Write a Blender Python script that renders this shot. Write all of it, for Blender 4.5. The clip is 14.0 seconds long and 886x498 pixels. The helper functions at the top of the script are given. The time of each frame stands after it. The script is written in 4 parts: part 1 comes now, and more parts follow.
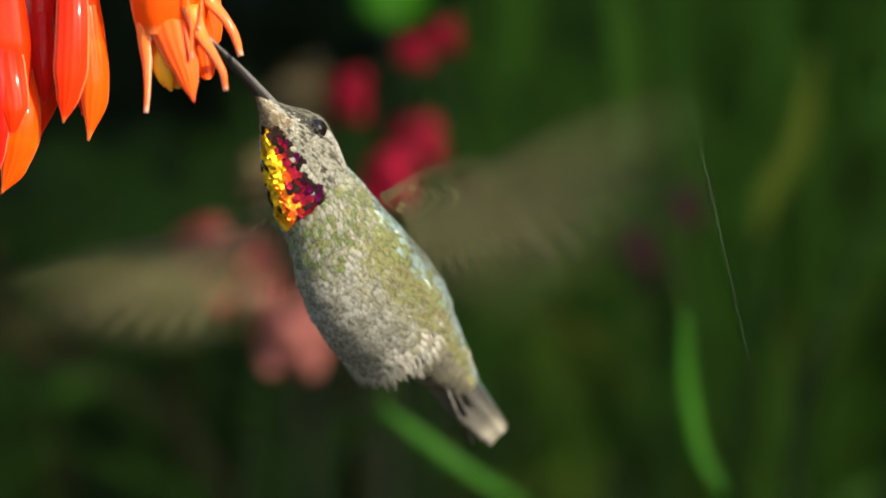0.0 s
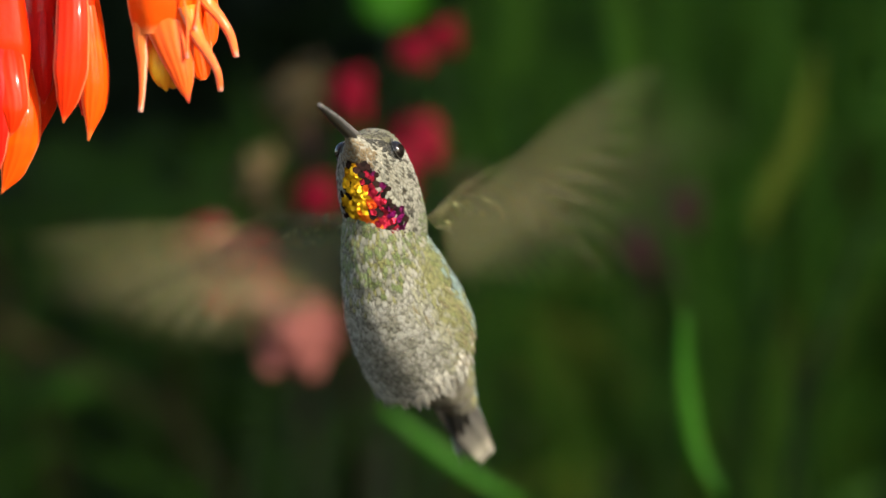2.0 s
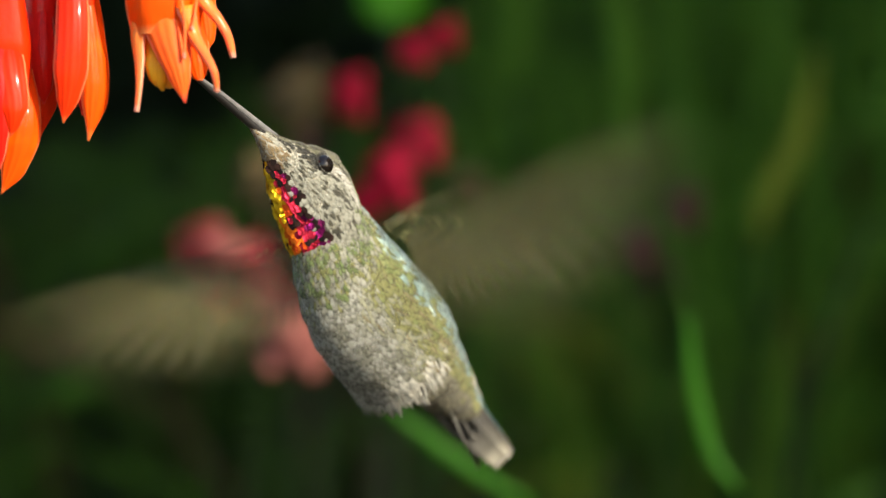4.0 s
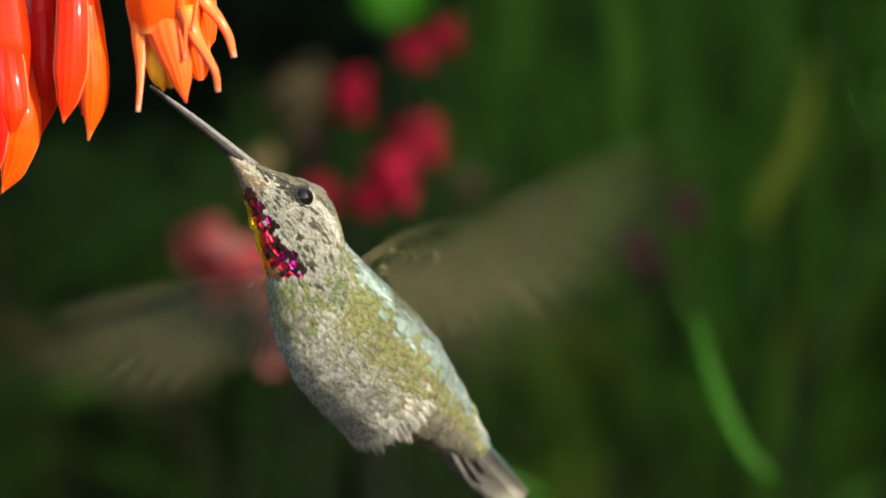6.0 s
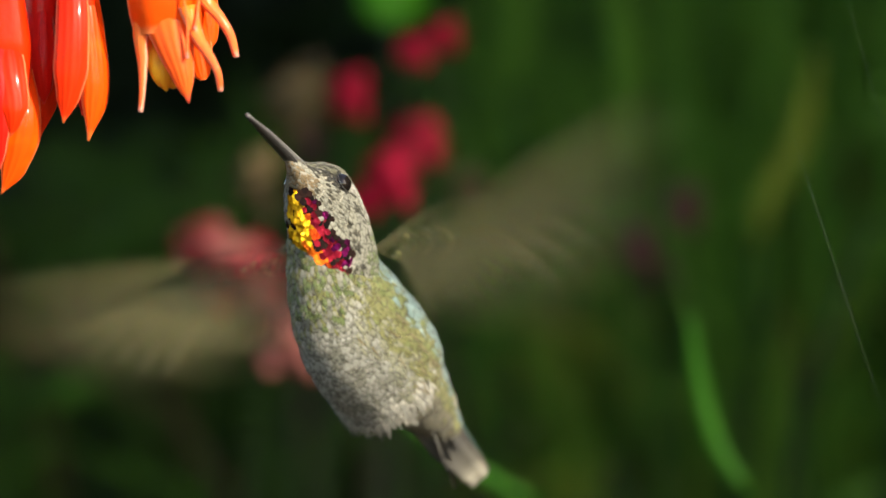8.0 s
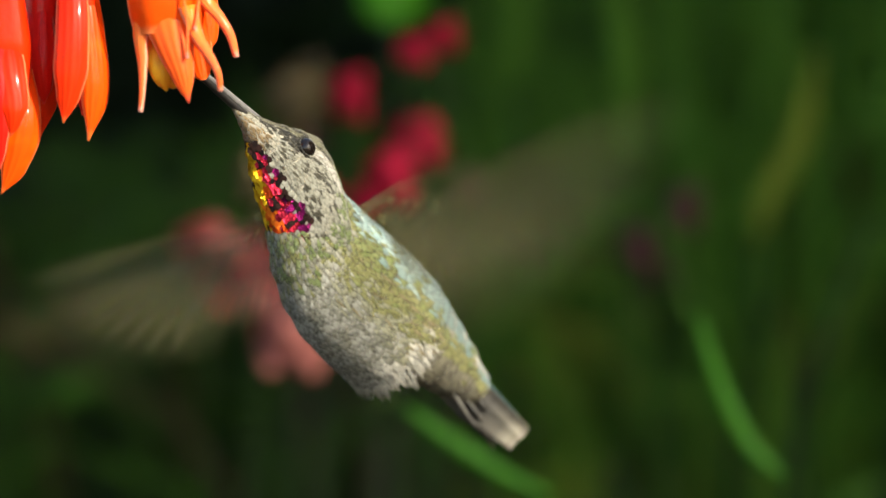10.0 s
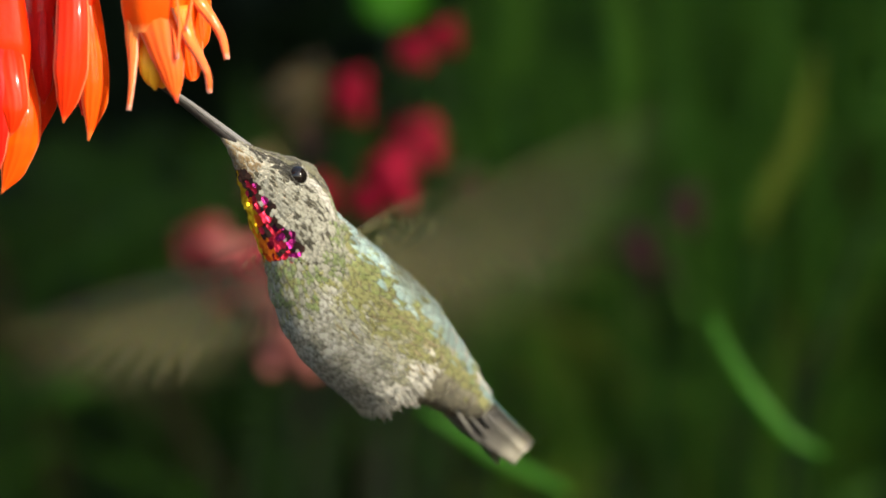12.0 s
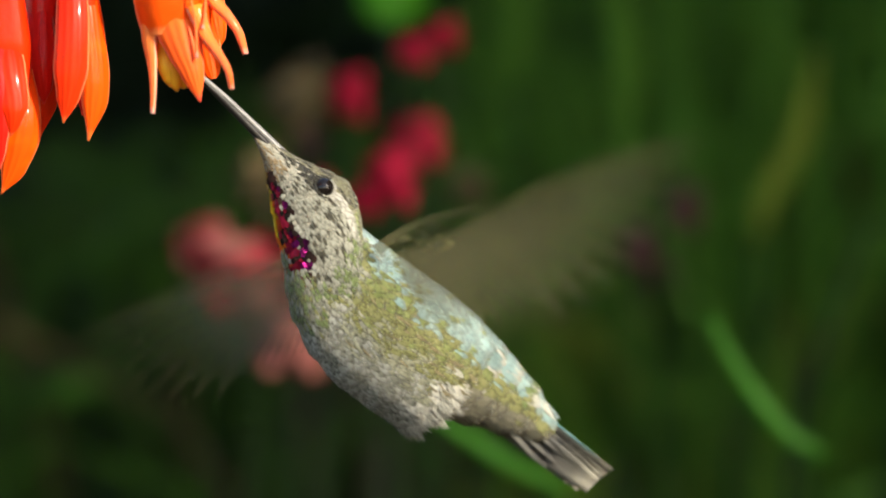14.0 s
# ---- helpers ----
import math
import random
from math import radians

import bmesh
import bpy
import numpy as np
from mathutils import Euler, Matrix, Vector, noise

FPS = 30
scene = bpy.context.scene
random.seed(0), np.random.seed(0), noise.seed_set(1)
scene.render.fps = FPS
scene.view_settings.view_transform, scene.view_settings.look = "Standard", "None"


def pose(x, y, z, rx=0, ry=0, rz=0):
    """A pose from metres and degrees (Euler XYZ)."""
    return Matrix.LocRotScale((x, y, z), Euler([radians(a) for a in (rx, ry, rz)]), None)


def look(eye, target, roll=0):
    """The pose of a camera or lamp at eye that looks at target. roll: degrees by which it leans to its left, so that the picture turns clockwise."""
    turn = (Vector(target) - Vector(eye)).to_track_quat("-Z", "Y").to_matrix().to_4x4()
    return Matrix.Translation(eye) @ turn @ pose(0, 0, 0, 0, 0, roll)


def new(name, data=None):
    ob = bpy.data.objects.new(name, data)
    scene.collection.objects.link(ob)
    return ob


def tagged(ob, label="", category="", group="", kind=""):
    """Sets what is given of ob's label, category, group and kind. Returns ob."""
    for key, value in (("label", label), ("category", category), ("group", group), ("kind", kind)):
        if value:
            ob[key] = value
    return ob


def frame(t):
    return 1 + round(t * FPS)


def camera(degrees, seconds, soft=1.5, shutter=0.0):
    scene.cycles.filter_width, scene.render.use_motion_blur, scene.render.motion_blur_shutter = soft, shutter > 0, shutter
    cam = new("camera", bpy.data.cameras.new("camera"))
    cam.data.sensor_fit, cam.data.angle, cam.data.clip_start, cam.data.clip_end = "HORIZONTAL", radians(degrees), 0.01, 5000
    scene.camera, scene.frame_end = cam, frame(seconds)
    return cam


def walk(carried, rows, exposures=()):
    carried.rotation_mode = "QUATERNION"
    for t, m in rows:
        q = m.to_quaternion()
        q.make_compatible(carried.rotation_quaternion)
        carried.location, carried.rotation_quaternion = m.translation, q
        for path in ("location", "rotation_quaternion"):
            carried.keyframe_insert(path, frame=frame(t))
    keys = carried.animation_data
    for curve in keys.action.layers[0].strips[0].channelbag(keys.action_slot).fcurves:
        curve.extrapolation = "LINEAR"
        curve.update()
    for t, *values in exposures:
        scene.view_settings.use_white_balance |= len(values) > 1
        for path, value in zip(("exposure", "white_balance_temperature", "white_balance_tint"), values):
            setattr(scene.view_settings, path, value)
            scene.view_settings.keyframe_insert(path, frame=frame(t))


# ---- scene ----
# ---------------------------------------------------------------- camera
EYE = (0.0, 0.0, 0.80)                     # a long lens on a stand, level
NEAR = 0.530                               # distance of the plane in which the bird hovers
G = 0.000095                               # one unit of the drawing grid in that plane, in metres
cam = camera(16.0, 14.0, soft=1.5, shutter=1.0)
cam.data.dof.use_dof = True
cam.data.dof.focus_distance = 0.534
cam.data.dof.aperture_fstop = 10.5
walk(cam, [(0.0, pose(*EYE, 90, 0, 0)), (14.0, pose(*EYE, 90, 0, 0))],
     ((0.0, 1.15, 7000, 10), (14.0, 1.15, 7000, 10)))


def spot(gx, gy, d=NEAR):
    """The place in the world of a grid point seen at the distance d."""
    f = G * d / NEAR
    return Vector(((gx - 784) * f, d, EYE[2] - (gy - 441) * f))


# ---------------------------------------------------------------- light
SUN_TO = Vector((0.62, -0.60, 0.50)).normalized()
world = bpy.data.worlds.new("world")
scene.world = world
world.use_nodes = True
wn = world.node_tree
wn.nodes.clear()
sky = wn.nodes.new("ShaderNodeTexSky")
sky.sky_type = "NISHITA"
sky.sun_disc = False
sky.sun_elevation = math.asin(SUN_TO.z)
sky.sun_rotation = math.atan2(SUN_TO.x, SUN_TO.y)
wb = wn.nodes.new("ShaderNodeBackground")
wb.inputs["Strength"].default_value = 0.15
wo = wn.nodes.new("ShaderNodeOutputWorld")
wn.links.new(sky.outputs[0], wb.inputs[0])
wn.links.new(wb.outputs[0], wo.inputs[0])
sun = new("sun", bpy.data.lights.new("sun", "SUN"))
sun.data.energy = 4.0
sun.data.angle = radians(0.6)
sun.data.color = (1.0, 0.93, 0.80)
sun.matrix_world = look(SUN_TO * 8, (0, 0, 0))


# ---------------------------------------------------------------- materials
class Mat:
    """A node material with a few short-cuts."""

    def __init__(self, name, rough=0.6, metal=0.0, spec=0.5):
        self.m = bpy.data.materials.new(name)
        self.m.use_nodes = True
        self.t = self.m.node_tree
        self.b = self.t.nodes["Principled BSDF"]
        self.b.inputs["Roughness"].default_value = rough
        self.b.inputs["Metallic"].default_value = metal
        self.b.inputs["Specular IOR Level"].default_value = spec

    def node(self, kind, **values):
        n = self.t.nodes.new(kind)
        for k, v in values.items():
            n.inputs[k].default_value = v
        return n

    def link(self, a, b):
        self.t.links.new(a, b)

    def noise(self, scale, detail=4.0, rough=0.55, space="Object"):
        n = self.node("ShaderNodeTexNoise", Scale=scale, Detail=detail, Roughness=rough)
        c = self.node("ShaderNodeTexCoord")
        self.link(c.outputs[space], n.inputs["Vector"])
        return n.outputs["Fac"]

    def ramp(self, fac, *stops):
        n = self.node("ShaderNodeValToRGB")
        e = n.color_ramp.elements
        while len(e) < len(stops):
            e.new(0.5)
        for el, (p, c) in zip(e, stops):
            el.position = p
            el.color = (*c, 1)
        self.link(fac, n.inputs[0])
        return n.outputs[0]

    def mix(self, fac, a, b, how="MIX"):
        n = self.t.nodes.new("ShaderNodeMix")
        n.data_type = "RGBA"
        n.blend_type = how
        for i, v in ((0, fac), (6, a), (7, b)):
            if isinstance(v, (int, float)):
                n.inputs[i].default_value = v
            elif isinstance(v, tuple):
                n.inputs[i].default_value = (*v, 1)
            else:
                self.link(v, n.inputs[i])
        return n.outputs[2]

    def math(self, how, a, b=0.0):
        n = self.t.nodes.new("ShaderNodeMath")
        n.operation = how
        for i, v in ((0, a), (1, b)):
            if isinstance(v, (int, float)):
                n.inputs[i].default_value = v
            else:
                self.link(v, n.inputs[i])
        return n.outputs[0]

    def uv(self):
        c = self.node("ShaderNodeTexCoord")
        s = self.node("ShaderNodeSeparateXYZ")
        self.link(c.outputs["UV"], s.inputs[0])
        return s.outputs[0], s.outputs[1]

    def island(self):
        return self.node("ShaderNodeNewGeometry").outputs["Random Per Island"]

    def color(self, socket):
        self.link(socket, self.b.inputs["Base Color"])
        return self

    def bump(self, fac, strength, distance):
        n = self.node("ShaderNodeBump", Strength=strength, Distance=distance)
        self.link(fac, n.inputs["Height"])
        self.link(n.outputs[0], self.b.inputs["Normal"])
        return self

    def glow_through(self, weight, color):
        """Light that passes through a thin leaf or petal."""
        t = self.node("ShaderNodeBsdfTranslucent", Color=(*color, 1))
        m = self.node("ShaderNodeMixShader", Fac=weight)
        out = self.t.nodes["Material Output"]
        self.link(self.b.outputs[0], m.inputs[1])
        self.link(t.outputs[0], m.inputs[2])
        self.link(m.outputs[0], out.inputs[0])
        return self


def gaps(m, fac):
    """Openings between the barbs let what lies behind show through."""
    out = m.t.nodes["Material Output"]
    solid = out.inputs[0].links[0].from_socket
    x = m.node("ShaderNodeMixShader")
    if isinstance(fac, float):
        x.inputs[0].default_value = fac
    else:
        m.link(fac, x.inputs[0])
    m.link(solid, x.inputs[1])
    m.link(m.node("ShaderNodeBsdfTransparent").outputs[0], x.inputs[2])
    m.link(x.outputs[0], out.inputs[0])


def barbs(m, strength=0.5):
    """Fine slanting barbs on a feather."""
    u, v = m.uv()
    side = m.math("ABSOLUTE", m.math("SUBTRACT", u, 0.5))
    w = m.math("SINE", m.math("MULTIPLY", m.math("SUBTRACT", v, side), 70.0))
    m.bump(w, strength, 0.00006)
    return u, v, side


def plume(name, dark, pale, fringe, centre=0.0, rough=0.75, metal=0.0, tip=0.7, rim=0.35, mottle=0.35, wisp=0.85):
    """Body feather: two tones between feathers, a dark shaft zone and a pale fringe."""
    m = Mat(name, rough, metal, 0.3)
    u, v, side = barbs(m)
    tone = m.mix(m.math("ADD", m.math("MULTIPLY", m.island(), 0.7), 0.15), dark, pale)
    tone = m.mix(m.math("MULTIPLY", m.noise(1600.0, 3.0), 0.4), tone, tuple(c * 0.6 for c in dark))
    patch = m.math("MULTIPLY", m.math("MINIMUM", m.math("MAXIMUM", m.math("MULTIPLY", m.math("SUBTRACT", m.noise(620.0, 2.0), 0.50), 9.0), 0.0), 1.0), mottle)
    tone = m.mix(patch, tone, tuple(c * 0.42 for c in dark))
    if centre:                                           # a dark drop before the tip
        drop = m.math("ADD", m.math("MULTIPLY", m.math("ABSOLUTE", m.math("SUBTRACT", v, 0.72)), 1.5), side)
        drop = m.math("MINIMUM", m.math("MAXIMUM", m.math("MULTIPLY", m.math("SUBTRACT", 0.27, drop), 14.0), 0.0), 1.0)
        tone = m.mix(m.math("MULTIPLY", drop, centre), tone, (0.075, 0.075, 0.055))
    edge = m.math("MULTIPLY", m.math("GREATER_THAN", m.math("ADD", v, m.math("MULTIPLY", side, 0.5)), tip + 0.12), rim)
    m.color(m.mix(edge, tone, fringe))
    m.b.inputs["Sheen Weight"].default_value = 0.15
    m.glow_through(0.25, pale)
    wispy = m.math("ADD", m.math("MAXIMUM", m.math("MULTIPLY", m.math("SUBTRACT", v, 0.5), 1.7), 0.0), m.math("MAXIMUM", m.math("MULTIPLY", m.math("SUBTRACT", side, 0.22), 2.2), 0.0))
    gaps(m, m.math("MINIMUM", wispy, wisp))
    return m.m


M_BELLY = plume("belly_feathers", (0.36, 0.36, 0.31), (0.45, 0.45, 0.395), (0.54, 0.535, 0.47), 0.2, rim=0.2, mottle=0.2, wisp=0.6)
M_DUSK = plume("dusky_belly_feathers", (0.20, 0.205, 0.16), (0.33, 0.33, 0.27), (0.46, 0.46, 0.39), 0.75, rim=0.25, mottle=0.2, wisp=0.45)
M_VENT = plume("vent_down", (0.56, 0.55, 0.48), (0.70, 0.685, 0.61), (0.74, 0.725, 0.65), rim=0.15, mottle=0.05, wisp=0.4)
M_FLANK = plume("flank_feathers", (0.195, 0.20, 0.07), (0.275, 0.275, 0.115), (0.34, 0.33, 0.175), 0.35, rim=0.25, mottle=0.25, wisp=0.6)
M_SAGE = plume("sage_side_feathers", (0.27, 0.275, 0.19), (0.36, 0.36, 0.255), (0.44, 0.43, 0.31), 0.45, rim=0.25, mottle=0.2, wisp=0.6)
M_MOSS = plume("green_collar_feathers", (0.12, 0.17, 0.05), (0.24, 0.29, 0.13), (0.44, 0.45, 0.34), 0.2, 0.55, 0.15)
M_BACK = plume("green_back_feathers", (0.19, 0.24, 0.07), (0.33, 0.36, 0.15), (0.48, 0.49, 0.32), 0.3, 0.42, 0.3)
M_TEAL = plume("teal_rump_feathers", (0.24, 0.38, 0.38), (0.44, 0.56, 0.53), (0.66, 0.70, 0.63), 0.0, 0.38, 0.4, mottle=0.3, wisp=0.45)
M_UNDERTAIL = plume("undertail_coverts", (0.15, 0.14, 0.095), (0.27, 0.255, 0.18), (0.42, 0.40, 0.31), 0.25, rim=0.35, wisp=0.5)
M_FACE = plume("face_feathers", (0.30, 0.30, 0.24), (0.42, 0.415, 0.345), (0.50, 0.49, 0.42), 0.1, mottle=0.15, wisp=0.6)
M_SPECK = plume("dark_face_flecks", (0.04, 0.038, 0.028), (0.10, 0.093, 0.062), (0.16, 0.15, 0.11), 0.3, wisp=0.3)
M_CROWN = plume("crown_feathers", (0.14, 0.135, 0.07), (0.24, 0.23, 0.13), (0.50, 0.47, 0.34), 1.0, 0.6, 0.0, 0.74, 0.7, 0.1, 0.15)
M_STRIPE = plume("pale_stripe_feathers", (0.44, 0.43, 0.37), (0.58, 0.56, 0.50), (0.64, 0.62, 0.56), mottle=0.1, wisp=0.5)
M_TAWNY = plume("tawny_flank_feathers", (0.20, 0.165, 0.085), (0.32, 0.27, 0.15), (0.44, 0.39, 0.27), 0.0, wisp=0.6)
M_CHIN = plume("chin_feathers", (0.22, 0.155, 0.075), (0.34, 0.25, 0.14), (0.50, 0.42, 0.30), 0.3)
M_LORE = plume("dark_lore_feathers", (0.02, 0.02, 0.016), (0.05, 0.047, 0.036), (0.08, 0.075, 0.06), wisp=0.2)


def iris(name, a, b, metal=0.97, rough=0.28):
    m = Mat(name, rough, metal, 0.6 if metal > 0.5 else 0.05)
    u, v, side = barbs(m, 0.35)
    m.color(m.mix(m.island(), a, b))
    return m.m


M_GOLD = iris("gold_gorget", (0.28, 0.13, 0.004), (0.64, 0.42, 0.02))
M_ORANGE = iris("orange_gorget", (0.28, 0.028, 0.005), (0.66, 0.15, 0.012))
M_ROSE = iris("rose_gorget", (0.09, 0.004, 0.009), (0.27, 0.012, 0.030))
M_PURPLE = iris("purple_gorget", (0.035, 0.002, 0.018), (0.11, 0.004, 0.055))
M_SOOT = iris("sooty_gorget", (0.006, 0.004, 0.004), (0.022, 0.010, 0.008), 0.0, 0.8)

m = Mat("under_plumage", 0.9, 0.0, 0.2)
m.color(m.ramp(m.noise(500.0), (0.3, (0.22, 0.21, 0.17)), (0.7, (0.36, 0.34, 0.28))))
M_UNDER = m.m

def horn(name, a, b, coat):
    m = Mat(name, 0.36, 0.0, coat)
    m.color(m.ramp(m.noise(900.0), (0.3, a), (0.8, b)))
    m.bump(m.noise(1500.0), 0.12, 0.00006)
    m.b.inputs["Coat Weight"].default_value = coat
    m.b.inputs["Coat Roughness"].default_value = 0.35
    return m.m


# upper half greyed: the sheen on black horn put into its colour
M_BILL_LIT = horn("lit_bill_horn", (0.11, 0.107, 0.105), (0.21, 0.205, 0.20), 0.65)
M_BILL_LOW = horn("dark_bill_horn", (0.018, 0.017, 0.017), (0.04, 0.038, 0.036), 0.2)

m = Mat("eye_gloss", 0.05, 0.0, 0.45)
m.color(m.ramp(m.noise(300.0), (0.3, (0.004, 0.003, 0.003)), (0.8, (0.012, 0.009, 0.007))))
M_EYE = m.m


def flight(name, a, b, edge, weight=0.35, thin=0.0):
    m = Mat(name, 0.55, 0.0, 0.35)
    u, v, side = barbs(m, 0.6)
    tone = m.mix(m.noise(300.0), a, b)
    tone = m.mix(m.math("MULTIPLY", m.math("LESS_THAN", side, 0.07), 0.85), tone, (0.08, 0.065, 0.035))
    tone = m.mix(m.math("MULTIPLY", m.math("GREATER_THAN", side, 0.40), 0.7), tone, edge)
    m.color(tone)
    m.glow_through(weight, edge)
    if thin:                                             # the vanes grow thinner towards their tips and margins
        loose = m.math("MULTIPLY", m.math("GREATER_THAN", side, 0.26), 0.34)
        gaps(m, m.math("MINIMUM", m.math("ADD", m.math("ADD", m.math("MULTIPLY", v, 0.16), thin), loose), 0.96))
    return m.m


M_WING = flight("flight_feather_vane", (0.12, 0.11, 0.04), (0.25, 0.225, 0.09), (0.44, 0.39, 0.20), 0.45, 0.60)
M_TAIL = flight("dark_tail_vane", (0.085, 0.083, 0.075), (0.14, 0.136, 0.12), (0.19, 0.185, 0.16), 0.1)
m = Mat("tail_vane_white_tip", 0.6, 0.0, 0.3)
u, v, side = barbs(m, 0.6)
base = m.ramp(v, (0.0, (0.15, 0.145, 0.125)), (0.42, (0.10, 0.10, 0.09)), (0.58, (0.040, 0.040, 0.040)),
              (0.82, (0.11, 0.105, 0.085)), (0.93, (0.36, 0.34, 0.27)), (1.0, (0.48, 0.46, 0.39)))
m.color(m.mix(m.math("MULTIPLY", m.noise(500.0), 0.35), base, (0.16, 0.15, 0.13)))
m.glow_through(0.15, (0.4, 0.38, 0.32))
M_TAIL_WHITE = m.m
m = Mat("tail_vane_green", 0.35, 0.45, 0.5)
u, v, side = barbs(m, 0.6)
m.color(m.ramp(v, (0.0, (0.40, 0.50, 0.40)), (0.4, (0.20, 0.44, 0.44)), (0.75, (0.16, 0.30, 0.28)), (0.9, (0.30, 0.28, 0.20)), (1.0, (0.52, 0.49, 0.40))))
M_TAIL_GREEN = m.m


def petal_mat(name, top, low, tip, through_col, weight=0.25):
    m = Mat(name, 0.45, 0.0, 0.08)
    u, v = m.uv()
    tone = m.ramp(v, (0.0, top), (0.55, low), (0.92, low), (1.0, tip))
    streak = m.math("SINE", m.math("MULTIPLY", u, 30.0))
    tone = m.mix(m.math("MULTIPLY", m.math("ADD", streak, 1.0), 0.10), tone, top)
    tone = m.mix(m.math("MULTIPLY", m.noise(260.0), 0.35), tone, low)
    tone = m.mix(m.math("MINIMUM", m.math("MAXIMUM", m.math("MULTIPLY", m.math("SUBTRACT", m.noise(85.0), 0.5), 2.5), 0.0), 0.6), tone, tuple(c * 0.9 for c in through_col))
    # pale margins: partly the petal's own, partly edge highlights put into the colour
    margin = m.math("MULTIPLY", m.math("GREATER_THAN", m.math("ABSOLUTE", m.math("SUBTRACT", u, 0.5)), 0.455), 0.55)
    tone = m.mix(margin, tone, tuple(0.5 * c + 0.5 * k for c, k in zip(tip, (0.95, 0.50, 0.26))))
    m.color(tone)
    m.bump(m.math("ADD", streak, m.math("MULTIPLY", m.noise(420.0), 3.0)), 0.28, 0.00018)
    m.b.inputs["Coat Weight"].default_value = 0.22
    m.b.inputs["Coat Roughness"].default_value = 0.13
    m.glow_through(weight, through_col)
    return m.m


M_RED = petal_mat("red_petal", (0.62, 0.007, 0.006), (0.70, 0.014, 0.007), (0.86, 0.13, 0.06), (1.0, 0.06, 0.01))
M_SCARLET = petal_mat("scarlet_petal", (0.68, 0.010, 0.003), (0.78, 0.034, 0.004), (0.92, 0.26, 0.07), (1.0, 0.17, 0.008))
M_ORANGE_P = petal_mat("orange_petal", (0.82, 0.050, 0.004), (0.87, 0.092, 0.005), (0.93, 0.30, 0.09), (1.0, 0.30, 0.008))
# pink tips, whitened at the very end as painted glints
M_PINK_TIP = petal_mat("pink_tipped_lobe", (0.92, 0.26, 0.02), (0.90, 0.17, 0.05), (0.96, 0.66, 0.60), (1.0, 0.28, 0.05))
M_RED_TIP = petal_mat("red_tipped_lobe", (0.92, 0.19, 0.012), (0.90, 0.12, 0.02), (0.84, 0.09, 0.09), (1.0, 0.16, 0.03))
M_YELLOW_P = petal_mat("yellow_inner_petal", (0.92, 0.24, 0.015), (0.93, 0.42, 0.025), (0.94, 0.52, 0.08), (1.0, 0.65, 0.05))


def leaf_mat(name, dark, light, weight=0.35, scale=60.0, rough=0.75):
    m = Mat(name, rough, 0.0, 0.15)
    tone = m.mix(m.island(), dark, light)
    tone = m.mix(m.math("MULTIPLY", m.noise(scale), 0.5), tone, tuple(c * 0.5 for c in dark))
    m.color(tone)
    m.bump(m.noise(scale * 3), 0.3, 0.002)
    m.glow_through(weight, tuple(min(1.0, c * 1.6) for c in light))
    return m.m


# two tones of one blade: light and shade on the bed as colour
M_GRASS = leaf_mat("shaded_blade", (0.015, 0.040, 0.004), (0.046, 0.102, 0.008))
M_GRASS_LIT = leaf_mat("lit_blade", (0.055, 0.150, 0.012), (0.115, 0.245, 0.022))
# yellowish leaf, its colour brightened to look lit
M_OLIVE = leaf_mat("lit_olive_blade", (0.15, 0.20, 0.018), (0.23, 0.28, 0.035))
M_DRY = leaf_mat("withered_blade", (0.040, 0.026, 0.009), (0.085, 0.060, 0.022), 0.2)
M_BRIGHT = leaf_mat("bright_strap_leaf", (0.016, 0.105, 0.003), (0.034, 0.155, 0.004), 0.4, 40.0, 0.5)
# nearly black: the deep shade behind the bed put into the leaf colour
M_LEAF_SHADED = leaf_mat("shaded_leaf", (0.007, 0.013, 0.006), (0.016, 0.029, 0.010), 0.15)
M_STEM = leaf_mat("green_stem", (0.04, 0.08, 0.015), (0.06, 0.11, 0.02), 0.1, 90.0)
M_PINKF = leaf_mat("crimson_blossom", (0.20, 0.0015, 0.016), (0.28, 0.004, 0.027), 0.3, 90.0)
M_PALEF = leaf_mat("salmon_blossom", (0.23, 0.065, 0.060), (0.31, 0.12, 0.10), 0.3, 90.0)
M_TAN = leaf_mat("straw_seed_head", (0.10, 0.072, 0.034), (0.15, 0.11, 0.05), 0.2, 90.0)
M_MAUVE = leaf_mat("mauve_blossom", (0.10, 0.03, 0.045), (0.16, 0.05, 0.06), 0.25, 90.0)

m = Mat("soil", 0.95, 0.0, 0.2)
m.color(m.ramp(m.noise(18.0, 8.0), (0.3, (0.030, 0.022, 0.014)), (0.6, (0.06, 0.045, 0.028)), (0.8, (0.035, 0.055, 0.018))))
m.bump(m.noise(60.0, 8.0), 0.8, 0.02)
M_SOIL = m.m


